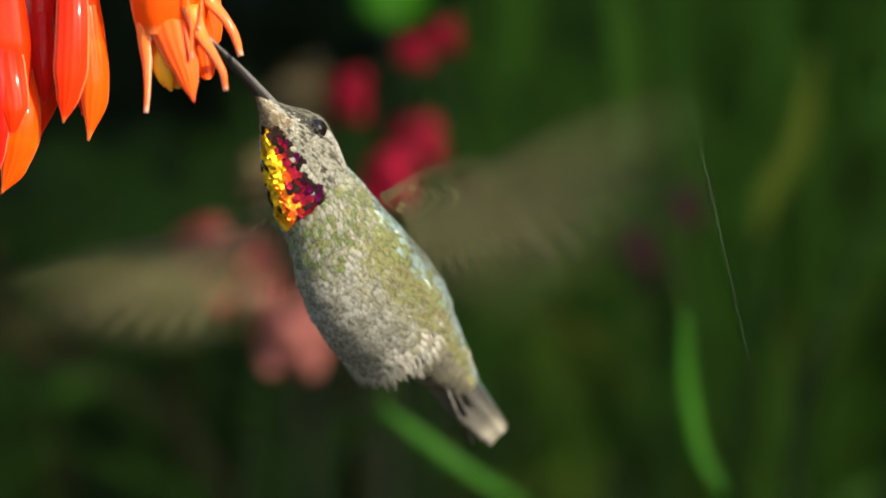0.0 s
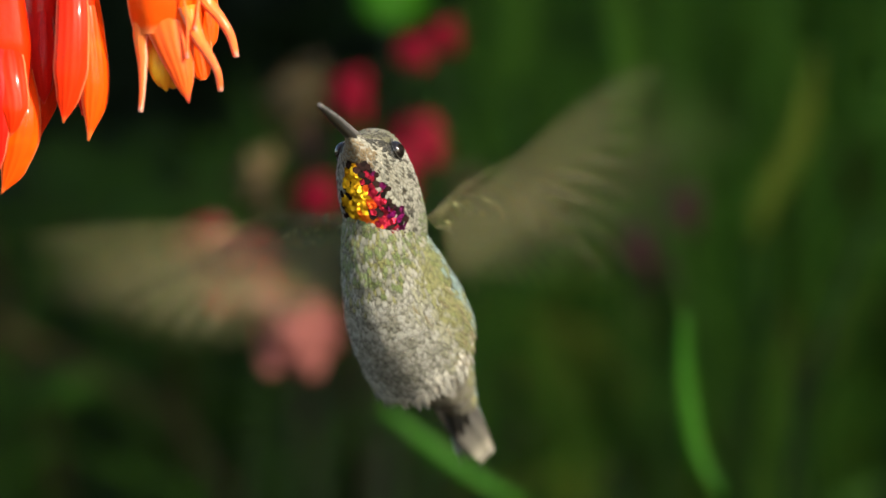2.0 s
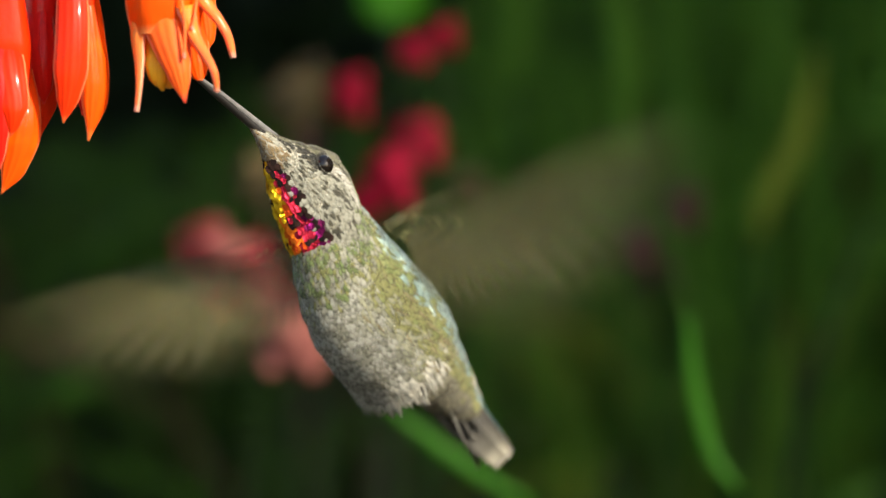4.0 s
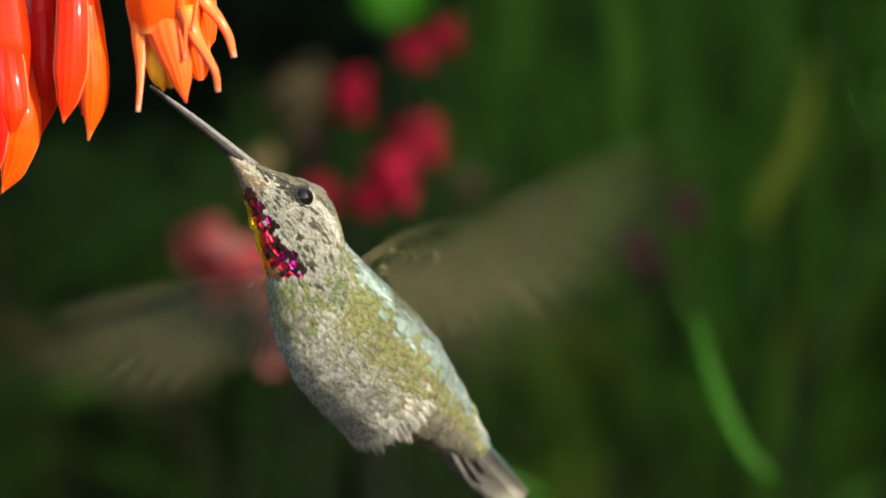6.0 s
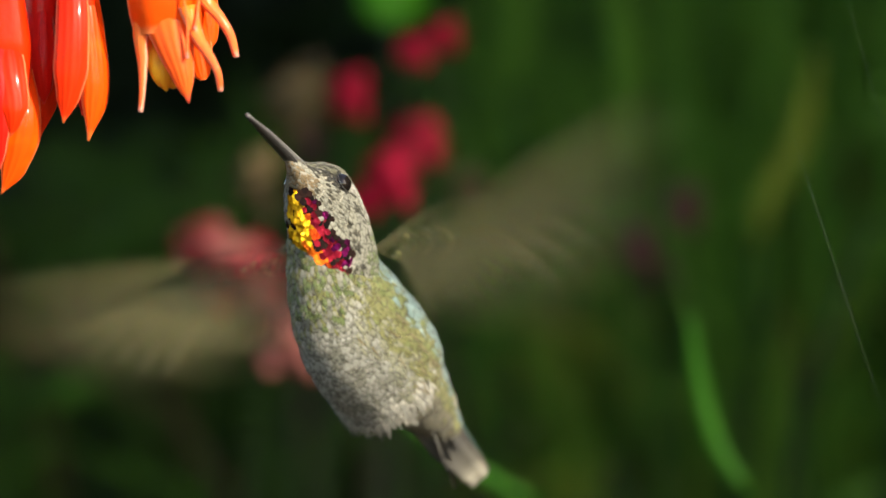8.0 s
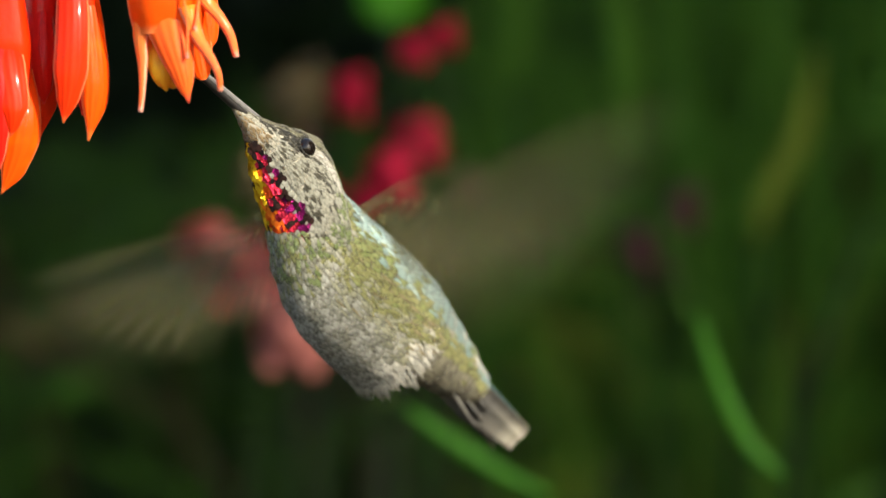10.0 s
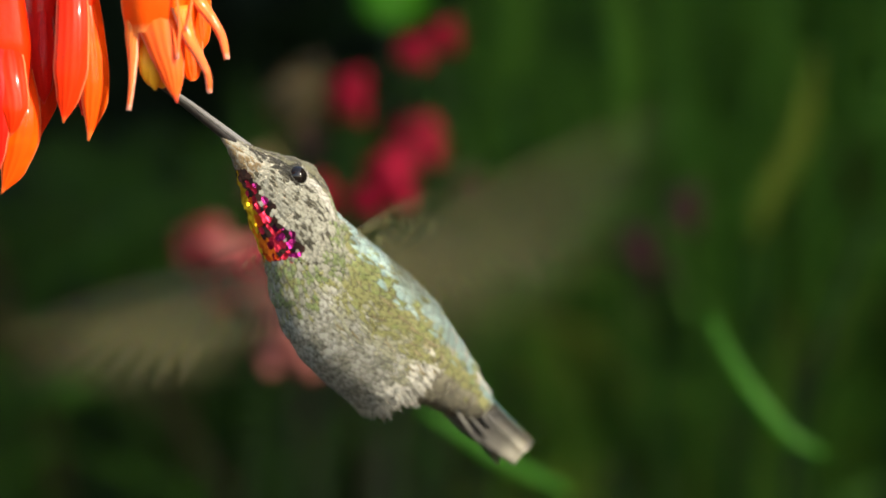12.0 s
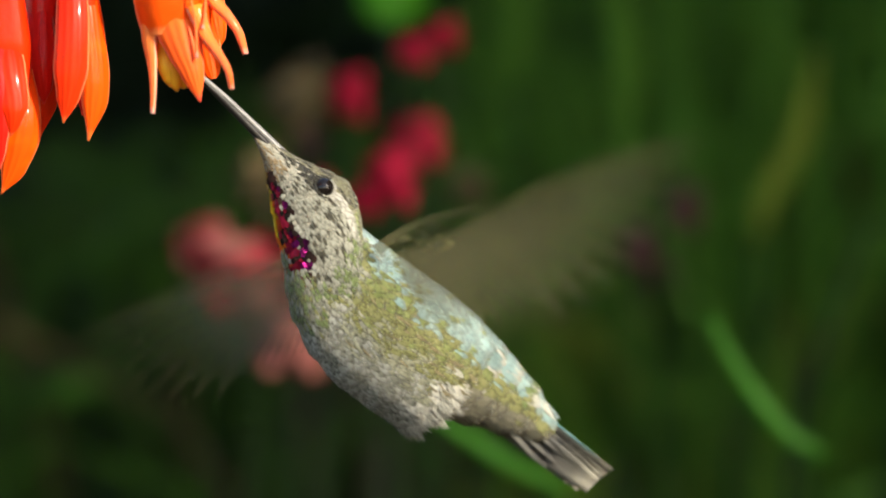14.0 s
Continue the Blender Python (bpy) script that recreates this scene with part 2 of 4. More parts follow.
# ---------------------------------------------------------------- mesh helpers
class Build:
    """Collects vertices, faces, uv and material slots of one mesh."""

    def __init__(self):
        self.v, self.f, self.uv, self.mi, self.mats, self.nv = [], [], [], [], [], []

    def slot(self, mat):
        if mat not in self.mats:
            self.mats.append(mat)
        return self.mats.index(mat)

    def add(self, verts, faces, uvs, mat, normals=None):
        o, k = len(self.v), self.slot(mat)
        self.nv += [tuple(n) for n in normals] if normals else [(0.0, 0.0, 0.0)] * len(verts)
        self.v += [tuple(p) for p in verts]
        for f in faces:
            self.f.append(tuple(o + i for i in f))
            self.uv += [uvs[i] for i in f]
            self.mi.append(k)

    def mesh(self, name, smooth=True):
        me = bpy.data.meshes.new(name)
        me.from_pydata(self.v, [], self.f)
        me.uv_layers.new(name="UVMap").data.foreach_set("uv", [c for p in self.uv for c in p])
        for mt in self.mats:
            me.materials.append(mt)
        me.polygons.foreach_set("material_index", self.mi)
        me.polygons.foreach_set("use_smooth", [smooth] * len(self.f))
        me.update()
        if any(n != (0.0, 0.0, 0.0) for n in self.nv):
            me.normals_split_custom_set_from_vertices(self.nv)
        return me


def part(name, build, parent=None, label="", smooth=True):
    ob = new(name, build.mesh(name, smooth))
    if parent:
        ob.parent = parent
    return tagged(ob, label)


def lerp_table(table, s):
    """Piecewise smooth reading of rows (s, a, b, ...)."""
    if s <= table[0][0]:
        return table[0][1:]
    for p, q in zip(table, table[1:]):
        if s <= q[0]:
            k = (s - p[0]) / (q[0] - p[0])
            k = k * k * (3 - 2 * k) * 0.5 + k * 0.5
            return tuple(a + (b - a) * k for a, b in zip(p[1:], q[1:]))
    return table[-1][1:]


def feather(b, base, along, normal, length, width, mat, curl=0.12, blunt=0.8, soft=None):
    """A small curved feather: rows of three points across, and a tip. soft: the downy surface whose normal it keeps."""
    along, normal = along.normalized(), normal.normalized()
    across = along.cross(normal).normalized()
    verts, uvs, nrm = [], [], []
    for t, w in ((0.0, 0.45), (0.4, 1.0), (0.8, blunt)):
        c = base + along * (length * t) + normal * (length * curl * math.sin(t * 2.4) * 0.6)
        for k in (-1, 0, 1):
            verts.append(c + across * (width * 0.5 * w * k) + normal * (0.0 if k else width * 0.10))
            uvs.append((0.5 + 0.5 * k * w, t))
            nrm.append(((soft or normal) + across * (0.10 * k) + along * (0.12 * (t - 0.4))).normalized())
    verts.append(base + along * length + normal * (length * curl * 0.35))
    uvs.append((0.5, 1.0))
    nrm.append(((soft or normal) + along * 0.2).normalized())
    faces = [(0, 1, 4, 3), (1, 2, 5, 4), (3, 4, 7, 6), (4, 5, 8, 7), (6, 7, 9), (7, 8, 9)]
    b.add(verts, faces, uvs, mat, nrm if soft else None)


def bezier(points, n):
    """Points along a smooth line through the given ones (Catmull-Rom)."""
    pts = [Vector(p) for p in points]
    pts = [pts[0] * 2 - pts[1]] + pts + [pts[-1] * 2 - pts[-2]]
    out, segs = [], len(pts) - 3
    for i in range(n + 1):
        x = min(i / n * segs, segs - 1e-6)
        k = int(x)
        t = x - k
        p0, p1, p2, p3 = pts[k:k + 4]
        out.append(0.5 * ((2 * p1) + (p2 - p0) * t + (2 * p0 - 5 * p1 + 4 * p2 - p3) * t * t + (3 * p1 - p0 - 3 * p2 + p3) * t ** 3))
    return out


def tube(b, points, radii, mat, n=16, sides=12, flat=1.0, ridge=0.0, ridges=6, facing=Vector((0, -1, 0)), close=True):
    """A loft along a line; radii are read along it; flat squeezes it towards the facing."""
    line = bezier(points, n)
    verts, uvs, faces = [], [], []
    for i, p in enumerate(line):
        t = i / n
        d = (line[min(i + 1, n)] - line[max(i - 1, 0)]).normalized()
        x = d.cross(facing).normalized()
        y = x.cross(d).normalized()
        r = lerp_table([(k / (len(radii) - 1), q) for k, q in enumerate(radii)], t)[0]
        for j in range(sides):
            a = 2 * math.pi * j / sides
            rr = r * (1 + ridge * math.cos(a * ridges))
            verts.append(p + x * (math.cos(a) * rr) + y * (math.sin(a) * rr * flat))
            uvs.append((j / sides, t))
    for i in range(n):
        for j in range(sides):
            k = (j + 1) % sides
            faces.append((i * sides + j, i * sides + k, (i + 1) * sides + k, (i + 1) * sides + j))
    if close:
        faces.append(tuple(range(sides - 1, -1, -1)))
        faces.append(tuple(n * sides + j for j in range(sides)))
    b.add(verts, faces, uvs, mat)


def ribbon(b, points, widths, mat, normal, n=14, cup=0.25, thick=0.0003, cols=5):
    """A petal or leaf with thickness, cupped across, along a smooth line."""
    line = bezier(points, n)
    top, low, uvs, faces = [], [], [], []
    for i, p in enumerate(line):
        t = i / n
        d = (line[min(i + 1, n)] - line[max(i - 1, 0)]).normalized()
        x = d.cross(Vector(normal)).normalized()
        y = x.cross(d).normalized()
        w = lerp_table([(k / (len(widths) - 1), q) for k, q in enumerate(widths)], t)[0]
        for j in range(cols):
            k = 2 * j / (cols - 1) - 1
            c = p + x * (0.5 * w * k) - y * (cup * w * k * k)
            top.append(c + y * thick * 0.5)
            low.append(c - y * thick * 0.5)
            uvs.append((0.5 + 0.5 * k, t))
    m0 = len(top)
    q = lambda i, j: i * cols + j
    for i in range(n):
        for j in range(cols - 1):
            faces.append((q(i, j), q(i, j + 1), q(i + 1, j + 1), q(i + 1, j)))
            faces.append((m0 + q(i, j), m0 + q(i + 1, j), m0 + q(i + 1, j + 1), m0 + q(i, j + 1)))
        faces.append((q(i, 0), q(i + 1, 0), m0 + q(i + 1, 0), m0 + q(i, 0)))
        faces.append((q(i, cols - 1), m0 + q(i, cols - 1), m0 + q(i + 1, cols - 1), q(i + 1, cols - 1)))
    for i in (0, n):
        for j in range(cols - 1):
            f = (q(i, j), m0 + q(i, j), m0 + q(i, j + 1), q(i, j + 1))
            faces.append(f if i == 0 else f[::-1])
    b.add(top + low, faces, uvs + uvs, mat)


def ball(b, centre, radius, mat, squash=(1, 1, 1), rings=10, sides=16):
    verts, uvs, faces = [], [], []
    for i in range(rings + 1):
        for j in range(sides):
            a, c = math.pi * i / rings, 2 * math.pi * j / sides
            p = Vector((math.sin(a) * math.cos(c) * squash[0], math.sin(a) * math.sin(c) * squash[1], math.cos(a) * squash[2]))
            verts.append(Vector(centre) + p * radius)
            uvs.append((j / sides, i / rings))
    for i in range(rings):
        for j in range(sides):
            k = (j + 1) % sides
            faces.append((i * sides + j, (i + 1) * sides + j, (i + 1) * sides + k, i * sides + k))
    b.add(verts, faces, uvs, mat)


# ---------------------------------------------------------------- ground and distance
def ground():
    b = Build()
    n, size = 60, 400.0
    steps = [math.copysign(abs(k) ** 3, k) * size for k in [2 * i / n - 1 for i in range(n + 1)]]
    verts = [(x, y + 2, 0.02 * noise.noise((x * 2, y * 2, 0)) - 0.0) for y in steps for x in steps]
    faces = [(j * (n + 1) + i, j * (n + 1) + i + 1, (j + 1) * (n + 1) + i + 1, (j + 1) * (n + 1) + i) for j in range(n) for i in range(n)]
    b.add(verts, faces, [(v[0], v[1]) for v in verts], M_SOIL)
    ob = part("ground", b, None, "dark garden soil with sparse green growth")
    return tagged(ob, category="ground", kind="structure")


def hedge():
    """A dense hedge that closes the view behind the bed, shade put into its near-black colour."""
    rng = random.Random(4)
    b = Build()
    for i in range(9000):
        x, z = rng.uniform(-2.4, 2.4), rng.uniform(0.0, 2.3)
        y = 3.7 + rng.uniform(0, 0.35) + 0.15 * noise.noise((x * 2, z * 2, 1))
        d = Vector((rng.gauss(0, 1), rng.gauss(-0.6, 0.6), rng.gauss(0, 1)))
        nn = Vector((rng.gauss(0, 1), -1, rng.gauss(0.4, 0.7)))
        feather(b, Vector((x, y, z)), d, nn, rng.uniform(0.07, 0.13), rng.uniform(0.03, 0.06), M_LEAF_SHADED)
    ob = part("hedge", b, None, "tall hedge of small leaves, coloured near black for shade")
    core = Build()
    ball(core, (0, 0, 0), 1.0, M_LEAF_SHADED, (2.6, 0.35, 1.18), 24, 40)
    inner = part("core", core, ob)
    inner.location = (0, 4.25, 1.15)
    return tagged(ob, category="hedge", kind="stuff")


def shade_shrub():
    """A tall shrub added to the side, unseen, to keep the sun off the far bed but for flecks."""
    rng = random.Random(21)
    b = Build()
    for i in range(12000):
        p = Vector((1.75 + max(-0.2, min(0.4, rng.gauss(0, 0.16))), rng.uniform(-0.45, 4.3), rng.uniform(0.15, 3.5)))
        if noise.noise((p.y * 1.7, p.z * 1.7, 3)) > 0.36:
            continue
        feather(b, p, Vector((rng.gauss(0, 1), rng.gauss(0, 1), rng.gauss(-0.3, 0.7))), Vector((1, rng.gauss(0, 0.5), rng.gauss(0.5, 0.5))), rng.uniform(0.11, 0.19), rng.uniform(0.06, 0.10), M_LEAF_SHADED)
    ob = part("shrub", b, None, "unseen leafy shrub added to shade the garden bed")
    t = Build()
    for k in range(7):
        y = -0.30 + 0.70 * k
        tube(t, [Vector((1.75, y, 0)), Vector((1.75 + rng.gauss(0, 0.06), y + 0.05, 1.5)), Vector((1.75 + rng.gauss(0, 0.1), y + 0.1, 3.0))], (0.02, 0.014, 0.004), M_STEM, 10, 7)
    part("stems", t, ob)
    return tagged(ob, category="shrub", kind="stuff")


def blade(b, rng, foot, height, lean, width, mat):
    """One long grass-like leaf that rises and droops."""
    d = Vector((lean[0], lean[1], 0))
    pts = [foot, foot + d * 0.25 + Vector((0, 0, height * 0.55)), foot + d * 0.7 + Vector((0, 0, height * 0.95)),
           foot + d * 1.25 + Vector((0, 0, height * rng.uniform(0.82, 1.02)))]
    ribbon(b, pts, (width * 0.8, width, width * 0.8, width * 0.06), mat, (rng.uniform(-0.6, 0.6), -1, 0.1), 8, 0.12, 0.0006, 3)


def meadow():
    """The thick bed of long leaves behind the flowers."""
    rng = random.Random(8)
    b = Build()
    for i in range(2600):
        y = rng.uniform(1.75, 3.3)
        x = rng.uniform(-0.55, 0.55) * (0.5 + y * 0.45)
        h = rng.uniform(0.55, 1.05) + (0.12 if x > 0.07 * y else -0.22 if x > -0.14 * y else -0.05)
        if x < 0.0:                                      # lower on the side coloured as shade, with a gap before the hedge
            h = min(h, 0.85 + 0.05 * (y - 1.75)) - 0.35 * (-0.085 * y < x < -0.008 * y)
        h -= 0.20 * (0.066 * y < x < 0.098 * y)
        lean = (rng.gauss(0, 0.30), rng.gauss(0, 0.12))
        if x > 0.0:
            lean = (max(-0.7 * x - 0.02 * y, lean[0]), lean[1])
        # two in three on the left take the near-black colour, as painted shade
        blade(b, rng, Vector((x, y, 0)), h, lean, rng.uniform(0.008, 0.018), M_LEAF_SHADED if x < -0.02 * y and i % 3 else M_GRASS)
    for i in range(70):
        y = rng.uniform(1.6, 2.6)
        x = rng.uniform(0.02, 0.45) * y * 0.5
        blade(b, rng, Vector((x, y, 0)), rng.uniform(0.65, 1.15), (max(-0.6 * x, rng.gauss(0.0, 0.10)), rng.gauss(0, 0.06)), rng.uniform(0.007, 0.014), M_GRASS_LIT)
    for i in range(110):                                 # blades on the open side, their light put into the colour
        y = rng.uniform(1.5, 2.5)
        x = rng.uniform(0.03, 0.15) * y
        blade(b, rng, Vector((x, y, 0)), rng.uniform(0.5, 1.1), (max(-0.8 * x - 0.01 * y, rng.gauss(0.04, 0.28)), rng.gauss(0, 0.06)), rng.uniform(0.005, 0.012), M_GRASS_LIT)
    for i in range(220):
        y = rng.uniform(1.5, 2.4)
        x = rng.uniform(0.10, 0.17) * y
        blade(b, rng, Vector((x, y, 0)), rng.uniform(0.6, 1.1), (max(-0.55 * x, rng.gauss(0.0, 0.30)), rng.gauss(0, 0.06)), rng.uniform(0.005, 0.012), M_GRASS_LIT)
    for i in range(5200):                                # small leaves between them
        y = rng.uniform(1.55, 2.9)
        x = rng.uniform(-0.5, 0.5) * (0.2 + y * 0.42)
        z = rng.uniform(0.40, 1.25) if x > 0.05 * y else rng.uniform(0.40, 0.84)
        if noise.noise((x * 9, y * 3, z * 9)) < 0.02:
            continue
        # lit colour picked mostly low on the right, dark colour elsewhere
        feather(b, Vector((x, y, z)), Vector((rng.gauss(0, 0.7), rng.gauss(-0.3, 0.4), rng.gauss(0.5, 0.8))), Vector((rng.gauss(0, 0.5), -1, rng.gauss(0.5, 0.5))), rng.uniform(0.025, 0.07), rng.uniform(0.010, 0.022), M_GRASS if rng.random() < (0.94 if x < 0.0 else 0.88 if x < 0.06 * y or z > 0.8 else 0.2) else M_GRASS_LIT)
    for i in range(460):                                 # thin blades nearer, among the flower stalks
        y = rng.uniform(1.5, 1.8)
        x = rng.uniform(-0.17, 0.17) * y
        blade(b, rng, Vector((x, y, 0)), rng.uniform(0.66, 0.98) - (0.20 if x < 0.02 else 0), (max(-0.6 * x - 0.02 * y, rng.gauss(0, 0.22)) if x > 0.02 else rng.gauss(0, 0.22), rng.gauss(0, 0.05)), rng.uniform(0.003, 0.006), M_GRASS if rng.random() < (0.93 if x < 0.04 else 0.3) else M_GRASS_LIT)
    for i in range(130):                                 # withered ones among them
        y = rng.uniform(1.45, 1.9)
        x = rng.uniform(-0.16, 0.16) * y
        blade(b, rng, Vector((x, y, 0)), rng.uniform(0.55, 0.9), (rng.gauss(0, 0.2), rng.gauss(0, 0.05)), rng.uniform(0.004, 0.009), M_DRY if i % 3 == 0 else M_GRASS)
    for i in range(1100):                                 # low leaves at the open end, coloured paler as if lit
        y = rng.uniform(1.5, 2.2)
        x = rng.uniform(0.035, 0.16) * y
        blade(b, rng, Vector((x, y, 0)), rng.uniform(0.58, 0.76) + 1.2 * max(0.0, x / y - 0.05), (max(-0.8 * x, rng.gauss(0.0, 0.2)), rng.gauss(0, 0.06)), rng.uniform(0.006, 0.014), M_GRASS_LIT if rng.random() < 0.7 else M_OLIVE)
    for i in range(60):                                  # a few lit-coloured ones low on the side coloured as shade
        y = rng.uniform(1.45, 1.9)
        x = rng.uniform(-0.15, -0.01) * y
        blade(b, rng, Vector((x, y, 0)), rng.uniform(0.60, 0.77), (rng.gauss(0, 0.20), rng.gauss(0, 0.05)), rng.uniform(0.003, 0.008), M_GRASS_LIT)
    for i in range(900):                                 # lower, tangled leaves
        y = rng.uniform(1.8, 2.8)
        x = rng.uniform(-0.5, 0.5) * (0.3 + y * 0.4)
        z = rng.uniform(0.45, 0.95 if x > 0.07 * y else 0.70)
        blade(b, rng, Vector((x, y, z - 0.25)), rng.uniform(0.15, 0.35), (rng.gauss(0, 0.22), rng.gauss(0, 0.08)), rng.uniform(0.006, 0.016), M_GRASS)
    for i in range(64):                                  # slender blades that stand a little nearer
        y = rng.uniform(1.24, 1.48)
        x = rng.uniform(-0.16, 0.17) * y
        lean = rng.gauss(0, 0.16)
        h = rng.uniform(0.64, 0.76) if x < 0.03 else rng.uniform(0.64, 0.84)
        blade(b, rng, Vector((x, y, 0)), h, (lean, rng.gauss(0, 0.03)), rng.uniform(0.0016, 0.0036), M_GRASS_LIT if x > 0.03 and i % 2 else M_GRASS)
    for i in range(46):                                  # a few blades before the flowers, darkened in colour as if shaded
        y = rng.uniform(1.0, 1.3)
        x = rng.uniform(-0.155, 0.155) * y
        blade(b, rng, Vector((x - rng.gauss(0, 0.03), y, 0)), rng.uniform(0.62, 0.76) if x < 0.02 else rng.uniform(0.62, 0.84), (rng.gauss(0, 0.13), rng.gauss(0, 0.03)), rng.uniform(0.0016, 0.003), M_LEAF_SHADED)
    ob = part("grass_bed", b, None, "thick bed of long arching leaves, light and shade in their colours")
    return tagged(ob, category="grass", kind="stuff")


# ---------------------------------------------------------------- flowers in the bed behind
def bed_flower(gx, gy, d, w, h, mat, petals, name, label, category, seed, tone=None):
    """A blossom on a stalk from the soil: a whorl of cupped petals round a core."""
    rng = random.Random(seed)
    f = G * d / NEAR
    c = spot(gx, gy, d)
    w, h = w * f * 1.08, h * f * 1.08
    top = new(name)
    top.location = (c.x + rng.uniform(-0.02, 0.02), c.y, 0)
    base = Vector(top.location)
    s = Build()
    tube(s, [Vector((0, 0, 0)), (c - base) * 0.55 + Vector((rng.uniform(-0.01, 0.01), 0.02, 0)), c - base], (0.0005, 0.0005, 0.0004), M_LEAF_SHADED, 14, 7)
    part("stalk", s, top)
    core = Build()
    ball(core, c - base, 0.30 * min(w, h), tone or mat, (1, 1, 1.1), 8, 10)
    part("flower_core", core, top)
    for i in range(petals):
        a = 2.4 * i + rng.uniform(-0.3, 0.3)
        k = (i + 0.5) / petals
        tilt = 1.1 - 2.2 * k
        out = Vector((math.cos(a) * math.cos(tilt) * w * 0.5, math.sin(a) * math.cos(tilt) * w * 0.35, math.sin(tilt) * h * 0.5))
        p = Build()
        o = c - base
        ribbon(p, [o + out * 0.15, o + out * 0.65 + Vector((0, 0, h * 0.05)), o + out * rng.uniform(0.92, 1.08)],
               (0.10 * w, 0.42 * w, 0.34 * w, 0.10 * w), mat if i % 4 else (tone or mat), (out.y, -out.x + 0.01, 0.8 * w) if abs(out.z) < 0.3 * h else (0, -1, 0.2), 6, 0.2, 0.0006, 4)
        part("petal", p, top)
    return tagged(top, label, category)


def bed_flowers():
    crimson = "crimson garden blossom on a thin stalk above grass"
    rows = ((622, 172, 1.061, 75, 95, M_PINKF, None), (735, 92, 1.0, 70, 60, M_PINKF, None), (785, 66, 1.0, 66, 56, M_PINKF, None),
            (742, 250, 1.016, 110, 90, M_PINKF, None), (694, 318, 0.93, 105, 120, M_PINKF, None), (652, 356, 0.93, 70, 60, M_PINKF, None),
            (560, 350, 1.061, 80, 70, M_PINKF, None), (365, 435, 1.016, 125, 90, M_PINKF, M_PALEF))
    for i, (x, y, d, w, h, m_, t_) in enumerate(rows):
        bed_flower(x, y, d, w, h, m_, 14, "garden_flower", crimson, "flower", 20 + i, t_)["group"] = "crimson garden blossoms"
    for i, (x, y, d, w, h) in enumerate(((430, 490, 0.998, 180, 130), (518, 596, 0.98, 160, 150), (575, 575, 1.016, 60, 60))):
        bed_flower(x, y, d, w, h, M_PALEF, 14, "salmon_flower", "salmon pink blossom with a crimson heart on a stalk", "flower", 40 + i, None if i else M_PINKF)["group"] = "salmon garden blossoms"
    for i, (x, y, d, w, h) in enumerate(((462, 325, 1.061, 76, 140), (522, 185, 1.151, 110, 110), (830, 335, 1.196, 80, 70), (548, 140, 1.286, 90, 70))):
        bed_flower(x, y, d, w, h, M_TAN, 12, "seed_head", "straw coloured seed head on a dry stalk", "seed head", 60 + i)["group"] = "dry seed heads"
    for i, (x, y, d, w, h) in enumerate(((1132, 440, 1.286, 70, 80), (1215, 370, 1.286, 70, 90), (545, 262, 1.286, 60, 50), (1165, 480, 1.331, 50, 60))):
        bed_flower(x, y, d, w, h, M_MAUVE, 12, "mauve_flower", "dull mauve blossom in the shaded grass", "flower", 80 + i)["group"] = "mauve blossoms"


def reed_leaf(points, d, width, mat):
    """A single broad leaf of the bed that rises from the soil."""
    tip = [spot(x, y, d) for x, y in points]
    foot = Vector((tip[0].x + 0.3 * (tip[0].x - tip[1].x), d + 0.05, 0))
    ob = new("reed_leaf")
    ob.location = foot
    low = Build()
    tube(low, [Vector((0, 0, 0)), (tip[0] - foot) * 0.55 + Vector((0, 0.03, 0)), tip[0] - foot], (0.0012, 0.0010, 0.0008), M_LEAF_SHADED, 12, 6)
    part("leaf_stem", low, ob)
    top = Build()
    ribbon(top, [p - foot for p in tip], (width * 0.15, width * 0.8, width, width * 0.9, width * 0.15), mat, (0.25, -1, 0.1), 16, 0.14, 0.0008, 5)
    part("leaf_blade", top, ob)
    return tagged(ob, "tall green leaf coloured by how it is lit", "leaf", "tall fresh leaves")


def reed_leaves():
    # brighter colours stand in for light falling on some of the leaves
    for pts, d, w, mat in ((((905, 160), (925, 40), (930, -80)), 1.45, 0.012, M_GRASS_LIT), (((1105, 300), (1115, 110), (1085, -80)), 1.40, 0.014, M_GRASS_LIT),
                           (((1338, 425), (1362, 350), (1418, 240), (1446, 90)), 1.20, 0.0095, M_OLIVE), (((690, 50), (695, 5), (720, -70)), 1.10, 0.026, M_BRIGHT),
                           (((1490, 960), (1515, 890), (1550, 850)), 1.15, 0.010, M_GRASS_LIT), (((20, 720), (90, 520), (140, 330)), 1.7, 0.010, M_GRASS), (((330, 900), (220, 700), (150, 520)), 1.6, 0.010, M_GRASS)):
        reed_leaf(pts, d, w, mat)


def strap_leaf(points, d, width, label, height):
    """A long leaf from the soil whose bright end droops and sways."""
    tip = [spot(x, y, d) for x, y in points]
    top = new("strap_leaf")
    top.location = (tip[0].x + 0.03, d + 0.55, 0)
    o = Vector(top.location)
    s = Build()
    ribbon(s, [Vector((0, 0, 0)), Vector((0.0, 0, height * 0.6)), Vector((tip[0].x - o.x + 0.01, -0.30, height)), tip[0] - o],
           (0.0005, 0.0005, 0.0005, 0.0010), M_GRASS, (0.2, -1, 0.1), 16, 0.15, 0.0008, 4)
    part("leaf_stalk", s, top)
    e = Build()
    ribbon(e, [p - tip[0] for p in tip], (width * 0.35, width * 0.8, width, width * 0.85, width * 0.35), M_BRIGHT, (0.15, -1, 0.2), 16, 0.15, 0.0008, 5)
    end = part("leaf_end", e, top, "bright green drooping leaf end")
    end.location = tip[0] - o
    return tagged(top, label, "leaf"), end


